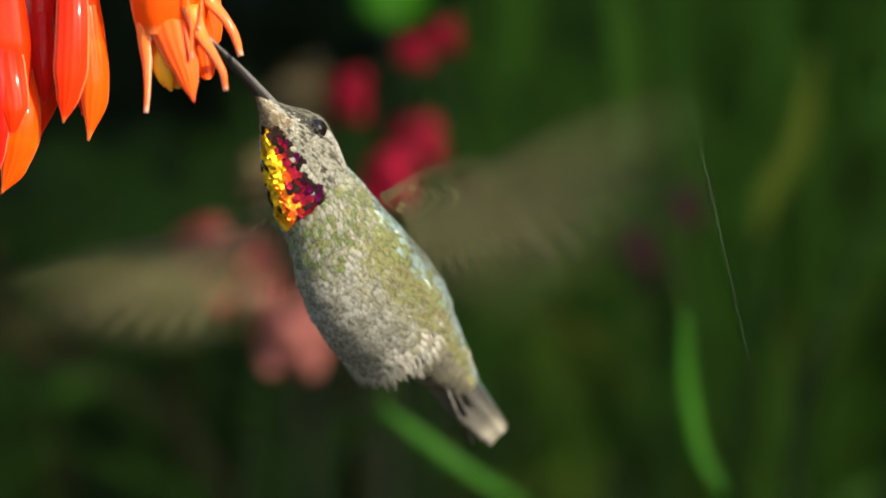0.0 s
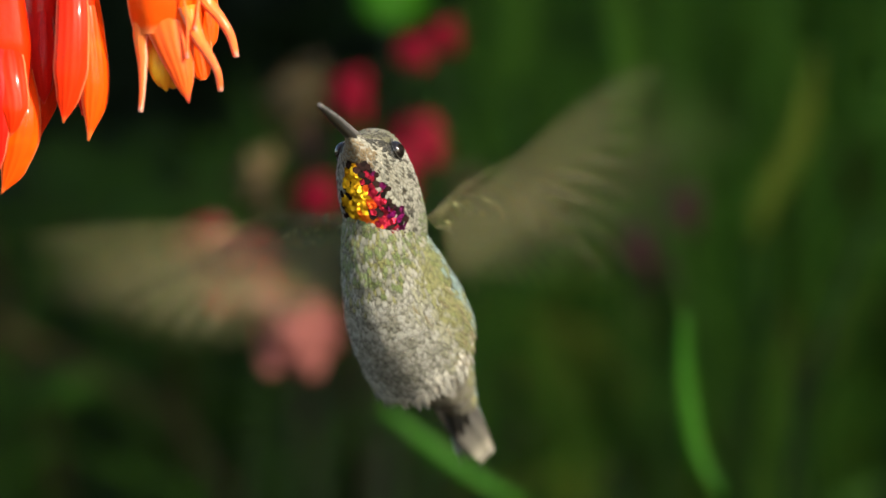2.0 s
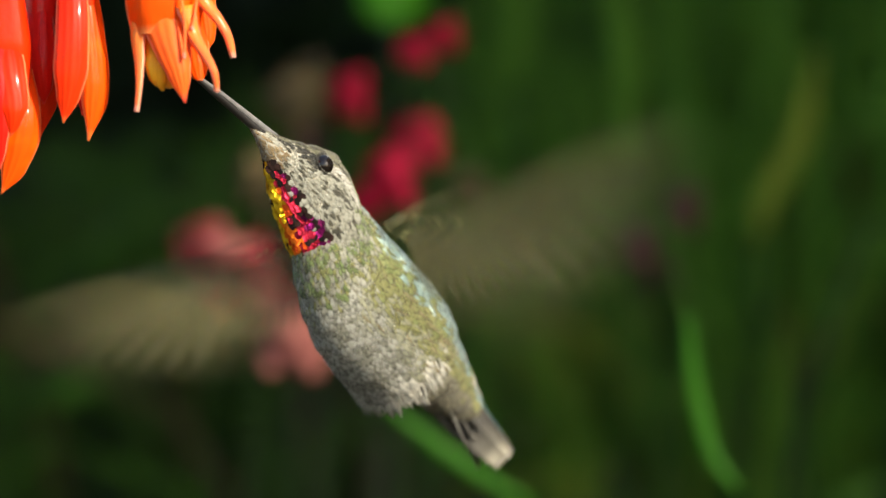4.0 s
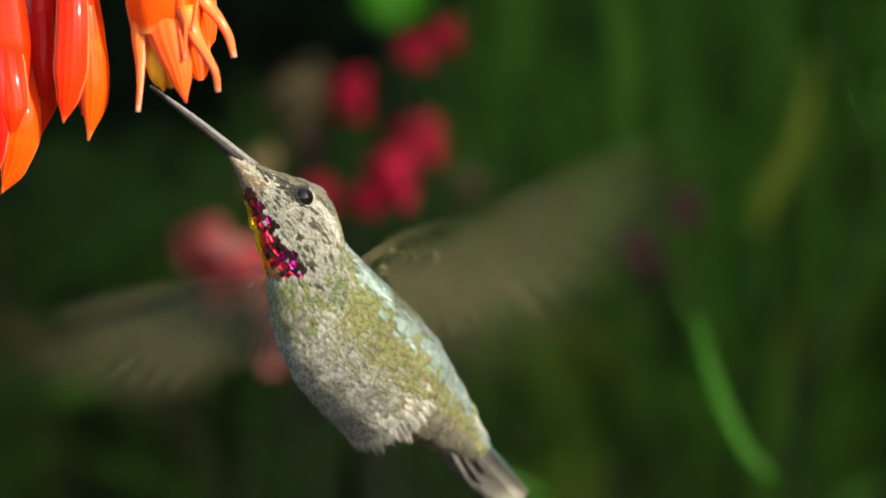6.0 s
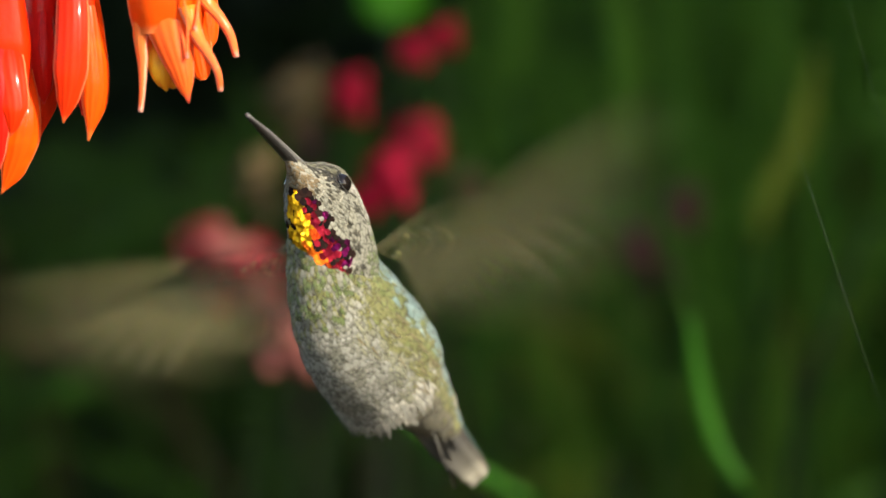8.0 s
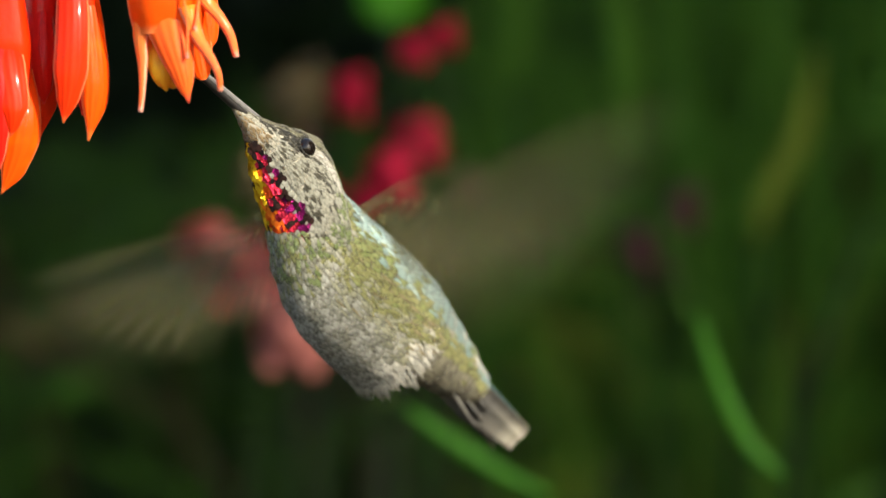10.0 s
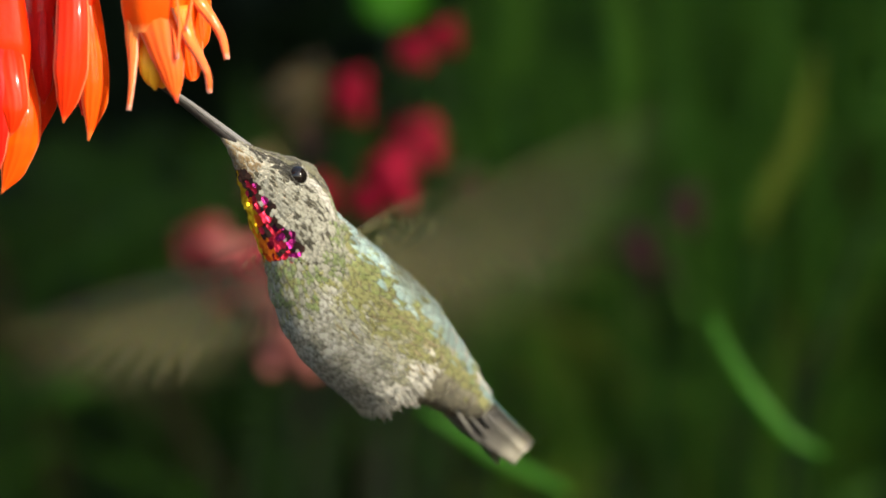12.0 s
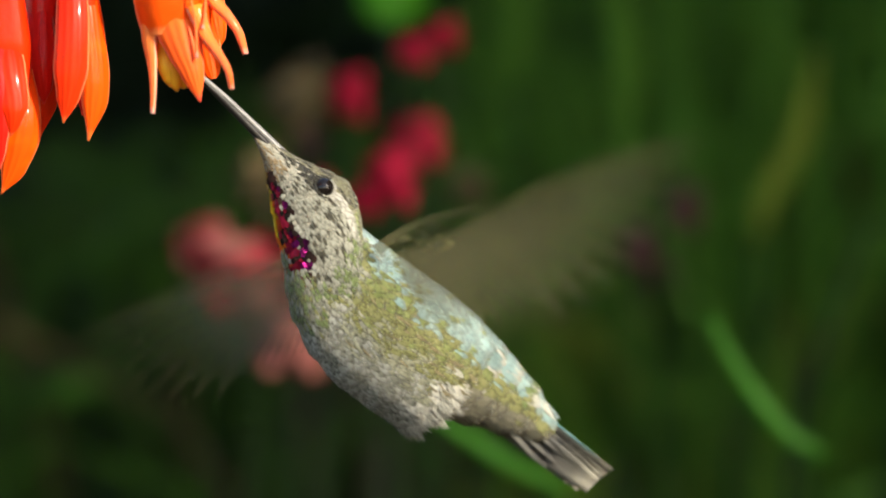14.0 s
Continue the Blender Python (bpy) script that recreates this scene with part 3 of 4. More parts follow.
# ---------------------------------------------------------------- the orange blossoms
def blossoms():
    """Hanging tubular flowers on an arching stalk; returns the one that sways."""
    stalk = Build()
    foot = Vector((-0.34, 0.62, 0))
    arch = [foot, foot + Vector((0.05, -0.02, 0.55)), spot(-260, -260, 0.55), spot(40, -300, 0.54), spot(330, -260, 0.535)]
    tube(stalk, arch, (0.0035, 0.003, 0.0022, 0.0018, 0.0012), M_STEM, 40, 9)
    tagged(part("flower_stalk", stalk), "arching green stalk bearing hanging orange blossoms", "stalk")

    def hang(top, line, radii, mat, lobes, label, d=0.0):
        """A closed blossom: a short tube, pointed lobes that overlap below it, and its pedicel."""
        ob = new("tubular_blossom")
        o = spot(*top, NEAR + d)
        ob.location = o
        p = Build()
        path = [spot(x, y, NEAR + d + e) - o for x, y, e in line]
        tube(p, path, [r * G for r in radii], mat, 26, 22, 0.8, 0.05, 5)
        part("corolla_tube", p, ob)
        for pts, ws, tone, face in lobes:
            q = Build()
            ribbon(q, [spot(x, y, NEAR + d + e) - o for x, y, e in pts], [w * G for w in ws], tone, (face, -1, 0.1), 24, 0.20, 0.0006, 9)
            part("petal", q, ob)
        s = Build()
        tube(s, [Vector((0, 0, -0.001)), path[0] * 0.5 + Vector((0, 0, 0.003)), path[0]], (0.0008, 0.0007, 0.0011), M_STEM, 8, 7)
        part("pedicel", s, ob)
        return tagged(ob, label, "flower", "hanging orange blossoms")

    lab = "hanging closed orange-red tubular blossom with pointed lobes"
    hang((10, -298), [(-6, -150, 0), (2, -20, 0), (10, 80, 0), (18, 150, 0.001), (20, 190, 0.002)], (10, 40, 46, 36, 6), M_SCARLET,
         (((( 4, 20, 0.0010), (13, 110, -0.0040), (24, 180, -0.0054), (24, 215, -0.0052), (19, 241, -0.0045)), (40, 62, 56, 30, 3), M_SCARLET, 0.15),
          (((34, 120, 0.0020), (45, 190, -0.0015), (40, 245, -0.0020), (24, 300, -0.0010), (2, 343, 0.0)), (50, 58, 66, 46, 3), M_ORANGE_P, 0.35),
          (((-24, 30, -0.0010), (-14, 140, -0.0050), (-6, 215, -0.0050), (-2, 262, -0.0046), (0, 300, -0.0040)), (50, 62, 48, 26, 3), M_RED, -0.2)), lab, -0.004)
    hang((60, -298), [(66, -150, 0), (72, -40, 0), (74, 60, 0), (76, 120, 0), (76, 160, 0)], (9, 30, 32, 24, 4), M_RED,
         ((((68, -10, -0.0012), (72, 84, -0.0036), (76, 150, -0.0036), (78, 185, -0.0030)), (46, 52, 34, 3), M_RED, 0.0),
          (((86, 60, 0.0), (88, 130, -0.0014), (86, 185, -0.0020), (71, 241, -0.0010)), (36, 44, 34, 3), M_SCARLET, 0.5),
          (((58, 60, 0.0010), (62, 130, 0.0), (66, 190, 0.0), (70, 232, 0.0)), (40, 42, 26, 3), M_RED, -0.3)), "hanging closed red blossom bud with overlapping pointed lobes", 0.004)
    hang((100, -298), [(128, -150, 0), (134, -60, 0), (138, 10, 0), (142, 70, 0.001), (144, 110, 0.002)], (10, 32, 36, 30, 5), M_SCARLET,
         ((((126, -90, -0.0012), (128, 30, -0.0050), (125, 120, -0.0054), (120, 172, -0.0050), (112, 218, -0.0044)), (44, 58, 62, 42, 3), M_SCARLET, 0.1),
          (((152, -40, -0.0010), (163, 50, -0.0024), (171, 125, -0.0030), (170, 180, -0.0028), (156, 250, -0.0020)), (40, 50, 52, 48, 3), M_ORANGE_P, 0.45),
          (((140, 0, 0.0020), (150, 90, 0.0015), (150, 160, 0.0010), (146, 205, 0.0010)), (50, 52, 36, 3), M_RED, 0.0)), lab, -0.004)

    # the open blossom
    ob = new("open_blossom")
    near = NEAR - 0.008
    o = spot(318, -262, near)
    ob.location = o
    L = lambda x, y, e=0.0: spot(x, y, near + e) - o
    s = Build()
    tube(s, [Vector((0, 0, 0)), L(306, -240), L(296, -215)], (0.0008, 0.0007, 0.0011), M_STEM, 8, 7)
    part("pedicel", s, ob)
    p = Build()
    tube(p, [L(296, -215), L(294, -140), L(293, -50), L(295, 10), L(298, 62)], [r * G for r in (14, 66, 72, 66, 58)], M_ORANGE_P, 24, 24, 0.95, 0.03, 6, close=False)
    part("corolla_tube", p, ob, "orange corolla tube")
    slim = "slender pink-tipped lobe curling outward"
    for pts, ws, mat, nrm, label in (
            (((252, -10, -0.0020), (246, 60, -0.0030), (250, 110, -0.0035), (251, 155, -0.004), (248, 199, -0.004)), (40, 34, 22, 14, 9, 7), M_PINK_TIP, (-0.6, -1, 0), slim),
            (((288, -80, -0.0036), (294, 0, -0.0046), (305, 66, -0.0056), (321, 125, -0.0058), (334, 182, -0.005)), (90, 90, 84, 62, 40, 4), M_RED_TIP, (0.05, -1, 0), "broad orange lobe with a red tip"),
            (((334, 10, -0.0055), (348, 58, -0.006), (370, 96, -0.0065), (386, 128, -0.007), (391, 162, -0.006)), (34, 24, 17, 13, 11, 8), M_PINK_TIP, (0.4, -1, 0.1), slim),
            (((352, -50, -0.002), (366, -2, -0.002), (390, 30, -0.002), (409, 62, -0.002), (419, 101, -0.002)), (38, 28, 20, 16, 14, 9), M_PINK_TIP, (0.5, -1, 0.2), slim),
            (((266, 0, 0.0), (267, 60, -0.0005), (271, 105, -0.003), (277, 138, -0.003), (283, 152, -0.002)), (34, 44, 36, 26, 16, 4), M_YELLOW_P, (-0.4, -1, 0), "yellow inner petal with a torn edge"),
            (((288, 0, 0.001), (288, 60, 0.0005), (289, 110, -0.003), (292, 146, -0.003), (294, 160, -0.002)), (40, 46, 36, 25, 18, 6), M_YELLOW_P, (0.1, -1, 0.2), "yellow inner petal with a torn edge"),
            (((306, 0, 0.002), (306, 60, 0.0015), (303, 110, -0.002), (305, 144, -0.002), (311, 156, -0.002)), (40, 48, 40, 30, 20, 7), M_YELLOW_P, (0.4, -1, 0), "yellow inner petal with a torn edge"),
            (((338, -10, 0.003), (346, 50, 0.003), (354, 100, 0.002), (358, 130, 0.002), (360, 142, 0.002)), (44, 56, 50, 40, 26, 10), M_ORANGE_P, (0.2, -1, 0), ""),
            (((360, -40, 0.004), (368, 10, 0.004), (374, 60, 0.004), (372, 84, 0.004)), (40, 44, 36, 24, 8), M_ORANGE_P, (0.4, -1, 0), "")):
        q = Build()
        ribbon(q, [L(*c) for c in pts], [w * G for w in ws], mat, nrm, 22, 0.22, 0.0006, 7)
        part("petal_lobe", q, ob, label)
    for pts in (((352, -90, -0.0030), (353, -30, -0.0036), (350, 20, -0.0060), (344, 52, -0.0066)), ((318, -60, -0.0062), (326, 0, -0.0066), (332, 48, -0.0068), (331, 104, -0.0066))):
        q = Build()
        tube(q, [L(*c) for c in pts], [r * G for r in (2.2, 2.4, 2.6, 3.2)], M_PINK_TIP, 14, 8)
        part("stamen", q, ob, "thin pale orange stamen")
    tagged(ob, "open orange blossom with splayed pink-tipped lobes hanging down", "flower", "hanging orange blossoms")
    return ob, o


# ---------------------------------------------------------------- the bird
# along the back from the neck: distance, front edge, back edge, half width
TRUNK = ((-100, 22, -40, 28), (-64, 54, -66, 46), (-25, 92, -82, 58), (10, 120, -88, 67), (75, 150, -91, 80), (145, 163, -95, 96), (215, 162, -99, 107),
         (272, 158, -98, 109), (304, 156, -95, 104), (320, 138, -93, 96), (334, 98, -92, 82), (370, 82, -86, 68), (440, 54, -74, 54), (500, 30, -58, 42), (545, 8, -40, 30))


def trunk_point(s, a):
    pv, pd, hw = lerp_table(TRUNK, s)
    return Vector((hw * math.sin(a), -((pv + pd) / 2 + (pv - pd) / 2 * math.cos(a)), -s)) * G


def surface(fn, s, a):
    """Point, outward normal and the direction towards the tail."""
    p = fn(s, a)
    ds = fn(s + 4, a) - fn(s - 4, a)
    da = fn(s, a + 0.05) - fn(s, a - 0.05)
    return p, ds.cross(da).normalized(), ds.normalized()


def skin(fn, s0, s1, mat, shrink=0.95, rows=36, sides=32):
    b = Build()
    verts, uvs, faces = [], [], []
    for i in range(rows + 1):
        s = s0 + (s1 - s0) * i / rows
        c = (fn(s, 0) + fn(s, math.pi)) / 2
        for j in range(sides):
            p = fn(s, 2 * math.pi * j / sides)
            verts.append(c + (p - c) * shrink)
            uvs.append((j / sides, i / rows))
    for i in range(rows):
        for j in range(sides):
            k = (j + 1) % sides
            faces.append((i * sides + j, i * sides + k, (i + 1) * sides + k, (i + 1) * sides + j))
    faces.append(tuple(range(sides - 1, -1, -1)))
    faces.append(tuple(rows * sides + j for j in range(sides)))
    b.add(verts, faces, uvs, mat)
    return b


def trunk_mat(s, a, rng):
    left = 2.0 if a > 0 else 7.0
    a = abs(a) + rng.gauss(0, 0.12)
    edge = s + rng.gauss(0, 12)
    if edge < 40 and a < 2.5:
        green = noise.noise((s * 0.07, a * 8.0, left + 3)) + rng.gauss(0, 0.15) - 0.008 * max(0.0, edge)
        return M_MOSS if green > 0.08 else rng.choice((M_DUSK, M_FACE, M_FLANK))
    if edge > 345:
        if a > 1.75:
            return M_TEAL if math.sin(s * 0.14) > -0.2 else (M_STRIPE if math.sin(s * 0.14) > -0.75 else M_MOSS)
        if a > 1.35:
            return M_FLANK
        return M_UNDERTAIL
    if a > 1.90 + 0.35 * max(0.0, 1 - s / 190):
        return M_TEAL if noise.noise((s * 0.05, a * 5.0, left)) + rng.gauss(0, 0.1) > -0.35 else M_BACK
    if a > 1.66:
        return M_BACK if rng.random() < 0.6 else M_FLANK
    # flanks get more white than the front: real down, plus painted sunlight
    if a < 0.5 and rng.random() < 0.8 * (edge - 265) / 60 or 0.5 <= a < 1.6 and a < 1.05 + 0.35 * (s > 272) and rng.random() < 0.9 * (edge - 228) / 45:
        return M_VENT
    olive = noise.noise((s * 0.03, a * 4.0, left + 5))
    tint = (a - 0.84 - 0.30 * olive) / 0.75 + rng.gauss(0, 0.07)
    if tint > 0.35:
        return M_FLANK if tint > 0.7 else M_SAGE
    fleck = noise.noise((s * 0.11, a * 14.0, left)) + rng.gauss(0, 0.12)
    return M_DUSK if fleck > 0.06 + 0.10 * (s > 230) else M_BELLY


def plumage(fn, s0, s1, step, size, mats, rng, lift=0.12, skip=None, slim=(0.34, 0.5), jig=1.0, shine=None):
    """Overlapping feathers in rows from the tail end forward."""
    b = Build()
    s, row = s1, 0
    while s > s0:
        c = (fn(s, 0) + fn(s, math.pi)) / 2
        around = sum((fn(s, k * 0.4) - fn(s, k * 0.4 + 0.4)).length for k in range(16))
        n = max(8, int(around / (step(s) * G * 1.05)))
        for j in range(n):
            a = 2 * math.pi * (j + 0.5 * (row % 2) + rng.uniform(-0.25, 0.25) * min(1.0, jig * 1.6)) / n
            a = a - 2 * math.pi if a > math.pi else a
            ss = s + rng.uniform(-jig, jig) * step(s)
            if skip and skip(ss, a):
                continue
            p, nn, d = surface(fn, ss, a)
            k = size(ss, a) * rng.uniform(0.85, 1.2)
            d = (d + nn * lift * rng.uniform(0.5, 1.3) + d.cross(nn) * rng.gauss(0, 0.12)).normalized()
            feather(b, p - nn * 0.6 * G, d, nn, k * G, k * G * rng.uniform(*slim), mats(ss, a, rng), 0.035, 0.7, (shine * 0.9 + nn * 0.14 + Vector((rng.gauss(0, 0.11), rng.gauss(0, 0.11), rng.gauss(0, 0.11)))).normalized() if shine else nn)
        s -= step(s)
        row += 1
    return b


# head: from the bill's root backwards, front edge is the throat
SKULL = ((-50, 9, 5, 2.5), (-24, 19, 2, 9), (0, 30, -6, 16), (20, 42, -11, 23), (47, 60, -18, 34), (80, 86, -30, 49), (118, 110, -47, 61), (160, 132, -64, 69), (205, 143, -72, 72),
         (250, 140, -74, 74), (300, 128, -72, 74), (335, 104, -62, 66))
BEND = 0.26


def skull_point(s, a):
    """Head space: bill along -y, crown +z, bird's left +x; origin at the bill's root."""
    pv, pd, hw = lerp_table(SKULL, s)
    t = max(0.0, s - 60) / 240
    cy, cz = s * (1 - 0.16 * t), -BEND * s * t * 0.9
    v = -((pv + pd) / 2 + (pv - pd) / 2 * math.cos(a))
    th = BEND * t * 1.5
    return Vector((hw * math.sin(a), cy + v * math.sin(th) * -1.0, cz + v * math.cos(th))) * G


EYE_AT = (116, 2.13)                                    # along the head, round from the throat


def skull_mat(s, a, rng):
    b = abs(a)
    if s < 34 + rng.gauss(0, 5) and b < 1.6:
        return M_CHIN
    if 50 < s < 110 and 1.80 < b < 2.30 or -10 < s < 62 and 1.95 < b < 2.35:
        return M_LORE if rng.random() < 0.85 else M_SPECK
    if 88 < s < 100 and 1.86 < b < 2.06:
        return M_STRIPE
    if 128 < s < 236 and 2.00 + (s - 128) * 0.0004 < b < 2.26 - (s - 128) * 0.0006:
        return M_STRIPE if rng.random() < 1.25 - (s - 128) / 150 else M_FACE
    if b > (2.26 if s > 100 else 2.16) + rng.gauss(0, 0.05):
        if s < 200 and noise.noise((s * 0.30, a * 16.0, 6.0)) > 0.12:
            return M_SPECK
        return M_CROWN if s < 190 or noise.noise((s * 0.08, b * 7, 4)) < 0.1 else M_BACK
    if s > 222 + rng.gauss(0, 8):
        return M_MOSS if noise.noise((s * 0.08, a * 8.0, 5.0)) + rng.gauss(0, 0.12) > 0.0 else rng.choice((M_DUSK, M_FACE))
    fleck = noise.noise((s * 0.20, a * 15.0, 9.0))
    return M_SPECK if fleck > 0.17 and s > 26 else M_FACE


def throat_mat(s, a, rng):
    k = a + rng.gauss(0, 0.10)
    dull = noise.noise((s * 0.05, a * 3.5, 11.0)) + 0.5 * max(0.0, 44 - s) / 30 + (0.38 if s < 115 and a > 0.2 else 0.0) + 1.3 * max(0.0, abs(a) - 0.48)
    if dull + rng.uniform(-0.25, 0.25) > 0.46:
        return M_FACE if abs(a) > 0.58 and rng.random() < 0.38 else M_SOOT
    if k < -0.30 + 0.14 * rng.random() + 0.34 * (s < 105):
        return M_GOLD
    if k < 0.26:
        return M_ORANGE
    if k < 0.68:
        return M_ROSE
    return M_PURPLE


def vane(length, width, sweep, mat, curve, n=12, side=1.0, blunt=0.25):
    """One flight feather along +x from the origin, its trailing vane towards -z."""
    b = Build()
    pts = [Vector((length * t, 0, -sweep * t * t)) for t in (0, 0.33, 0.66, 1.0)]
    ribbon(b, pts, (width * 0.35, width * 0.85, width, width * 0.85, width * blunt), mat, (0, -1, 0), n, curve, 0.00012, 5)
    return b


def wing(side, bird):
    """A wing that spans along x; the leading edge is up (+z) and the feathers fan down."""
    arm = Build()
    sx = side
    rng = random.Random(3)
    line = [Vector((0, 0, 0)), Vector((sx * 70, 0, 22)) * G, Vector((sx * 150, 0, 20)) * G, Vector((sx * 230, 0, 8)) * G]
    tube(arm, line, [r * G for r in (20, 14, 9, 4)], M_WING, 12, 10, 0.5)
    coverts = Build()
    for i in range(34):
        t = rng.random() * 0.6
        x = 10 + 210 * t
        p = Vector((sx * x, rng.choice((-1, 1)) * (8 - 5 * t), rng.uniform(-34, 30) * (1 - 0.6 * t))) * G
        nn = Vector((0, math.copysign(1, p.y), 0.3))
        feather(coverts, p, Vector((sx * 0.9, 0, -0.8)), nn, rng.uniform(18, 30) * G, rng.uniform(8, 12) * G, rng.choice((M_WING, M_WING, M_WING, M_FLANK)))
    w = part("wing", arm, bird, "buff brown translucent beating wing")
    tagged(part("coverts", coverts, w, "small green-brown wing coverts"), kind="stuff")
    for i in range(10):                                  # primaries
        t = i / 9
        a = radians(3 - 57 * t ** 1.4)
        o = Vector((sx * (235 - 85 * t), 0.6 * i, 6 - 10 * t)) * G
        ln = (400 - 135 * t) * G
        f = vane(ln, (42 + 22 * t) * G, 34 * G, M_WING, 0.08, blunt=0.12)
        m = Matrix.Translation(o) @ Matrix.Diagonal((sx, 1, 1, 1)) @ Matrix.Rotation(-a, 4, "Y")
        f.v = [tuple(m @ Vector(v)) for v in f.v]
        part("primary_feather", f, w)
    for i in range(10):                                  # secondaries
        t = i / 9
        a = radians(-52 - 34 * t)
        o = Vector((sx * (140 - 110 * t), 6 + 0.6 * i, -6)) * G
        f = vane((rng.uniform(214, 236) - 50 * t) * G, 38 * G, 10 * G, M_WING, 0.08, blunt=0.1)
        m = Matrix.Translation(o) @ Matrix.Diagonal((sx, 1, 1, 1)) @ Matrix.Rotation(-a, 4, "Y")
        f.v = [tuple(m @ Vector(v)) for v in f.v]
        part("secondary_feather", f, w)
    return w


def hummingbird():
    rng = random.Random(12)
    bird = new("hummingbird")
    body = part("body", skin(trunk_point, -66, 545, M_UNDER, 0.94, 48), bird)
    size = lambda s, a: 19 + 9 * min(1.0, max(0.0, s) / 240) + 8 * (s > 330) + 3 * (abs(a) > 1.9)
    part("body_plumage", plumage(trunk_point, -96, 512, lambda s: 7.4 + 1.8 * (s > 90), size, trunk_mat, rng, 0.04, None, (0.40, 0.56), 0.65), body, "grey scaly belly, olive flanks and teal back")
    silky = lambda s, a, rng: M_VENT if abs(a) < 1.35 and rng.random() < 0.8 * (s - 256) / 40 else M_TAWNY if rng.random() < 0.2 + 0.4 * (s > 240) else M_SAGE if abs(a) < 1.25 else M_FLANK
    part("flank_plumage", plumage(trunk_point, 60, 322, lambda s: 15.0, lambda s, a: 44, silky, rng, 0.05, lambda s, a: not 0.92 + 0.12 * math.sin(s * 0.05) < abs(a) < 1.72, (0.11, 0.20), 0.9), body, "long silky olive and buff flank feathers")
    down = Build()
    for i in range(1300):                                # short down over the lower belly
        a, e = rng.uniform(-1.4, 1.4), rng.uniform(268, 318)
        p, nn, d = surface(trunk_point, min(e, 304), a)
        d = (d * 0.6 + Vector((0, -0.06, -0.7)) + Vector((rng.gauss(0, 0.13), rng.gauss(0, 0.10), 0))).normalized()
        feather(down, p - nn * G * 3, d, nn, rng.uniform(10, 24) * G, rng.uniform(3.5, 6.5) * G, M_VENT, 0.03, 0.5, nn)
    for i in range(13):                                  # a ragged hem of pointed tufts
        a0 = -1.12 + 2.24 * (i + rng.uniform(0.2, 0.8)) / 13
        root, nn, d = surface(trunk_point, 300, a0)
        end = root + Vector((0, -0.02, -1.0)).normalized() * rng.uniform(22, 46) * G + nn * rng.uniform(-2, 6) * G
        for k in range(34):
            p, nn, d = surface(trunk_point, rng.uniform(282, 304), a0 + rng.gauss(0, 0.11))
            way = end + Vector((rng.gauss(0, 3), rng.gauss(0, 3), rng.gauss(0, 5))) * G - p
            feather(down, p - nn * G * 2, way, nn, way.length, rng.uniform(2.6, 5.0) * G, M_VENT if k % 4 else M_BELLY, 0.03, 0.4, nn)
    for i in range(300):                                 # a loose white tuft on each flank, over the undertail
        a, e = rng.choice((-1, 1)) * rng.uniform(0.55, 1.45), rng.triangular(255, 318, 304)
        p, nn, d = surface(trunk_point, e, a)
        d = (d * 0.9 + nn * rng.uniform(0.02, 0.16) + Vector((rng.gauss(0, 0.14), rng.gauss(0, 0.14) - 0.05, -0.2))).normalized()
        feather(down, p - nn * G * 2, d, nn, rng.uniform(24, 50) * G, rng.uniform(3, 6) * G, rng.choice((M_VENT, M_BELLY, M_BELLY)), 0.05, 0.5, nn)
    part("vent_down", down, body, "loose white downy feathers under the belly")
    # tail
    root = Build()
    tube(root, [Vector((0, 0.0, -400)) * G, Vector((0, 6, -480)) * G, Vector((0, 8, -560)) * G], [r * G for r in (40, 34, 20)], M_UNDERTAIL, 10, 12, 0.5)
    tail = part("tail", root, bird, "dark tail with white corners and green upper feathers")
    for i in range(5):
        for sx in (-1, 1):
            t = i / 4
            f = vane(274 * G * (1 - 0.05 * t), 64 * G, 0.0, (M_TAIL_GREEN, M_TAIL, M_TAIL_WHITE, M_TAIL_WHITE, M_TAIL_WHITE)[i], 0.1, 10, 1.0, 0.6)
            a = radians(90 + sx * (2 + 10.0 * t))
            m = Matrix.Translation(Vector((sx * (5 + 20 * t), 38 - 13.0 * i, -416)) * G) @ Matrix.Rotation(a, 4, "Y") @ Matrix.Rotation(radians(180 + sx * 14 * i), 4, "X")
            f.v = [tuple(m @ Vector(v)) for v in f.v]
            part("tail_feather", f, tail)
    # head
    head = part("head", skin(skull_point, -48, 335, M_UNDER), bird)
    p_eye, n_eye, _ = surface(skull_point, *EYE_AT)
    near_eye = lambda s, a: min((skull_point(s, a) - skull_point(EYE_AT[0], k * EYE_AT[1])).length for k in (-1, 1)) < 15 * G
    bib = lambda s, a: 20 < s < 194 and abs(a) < 0.98 - max(0, 90 - s) * 0.005
    part("head_plumage", plumage(skull_point, -40, 328, lambda s: 4.6 + max(s, 0) / 80, lambda s, a: 9.5 + max(0, min(s, 260)) / 20, skull_mat, rng, 0.015, lambda s, a: near_eye(s, a) or bib(s, a)), head, "pale spotted face and olive crown")
    throat = plumage(skull_point, 20, 215, lambda s: 8.4, lambda s, a: 14.5, throat_mat, rng, 0.12, lambda s, a: not bib(s, a), (0.80, 0.98), 0.16, Vector((0.72, -0.66, 0.08)))
    grid = [(22 + 8 * i, -1.04 + 0.13 * j) for i in range(25) for j in range(17)]
    dark = [skull_point(e, a) + Vector((0, 0, 0.7 * G)) for e, a in grid]
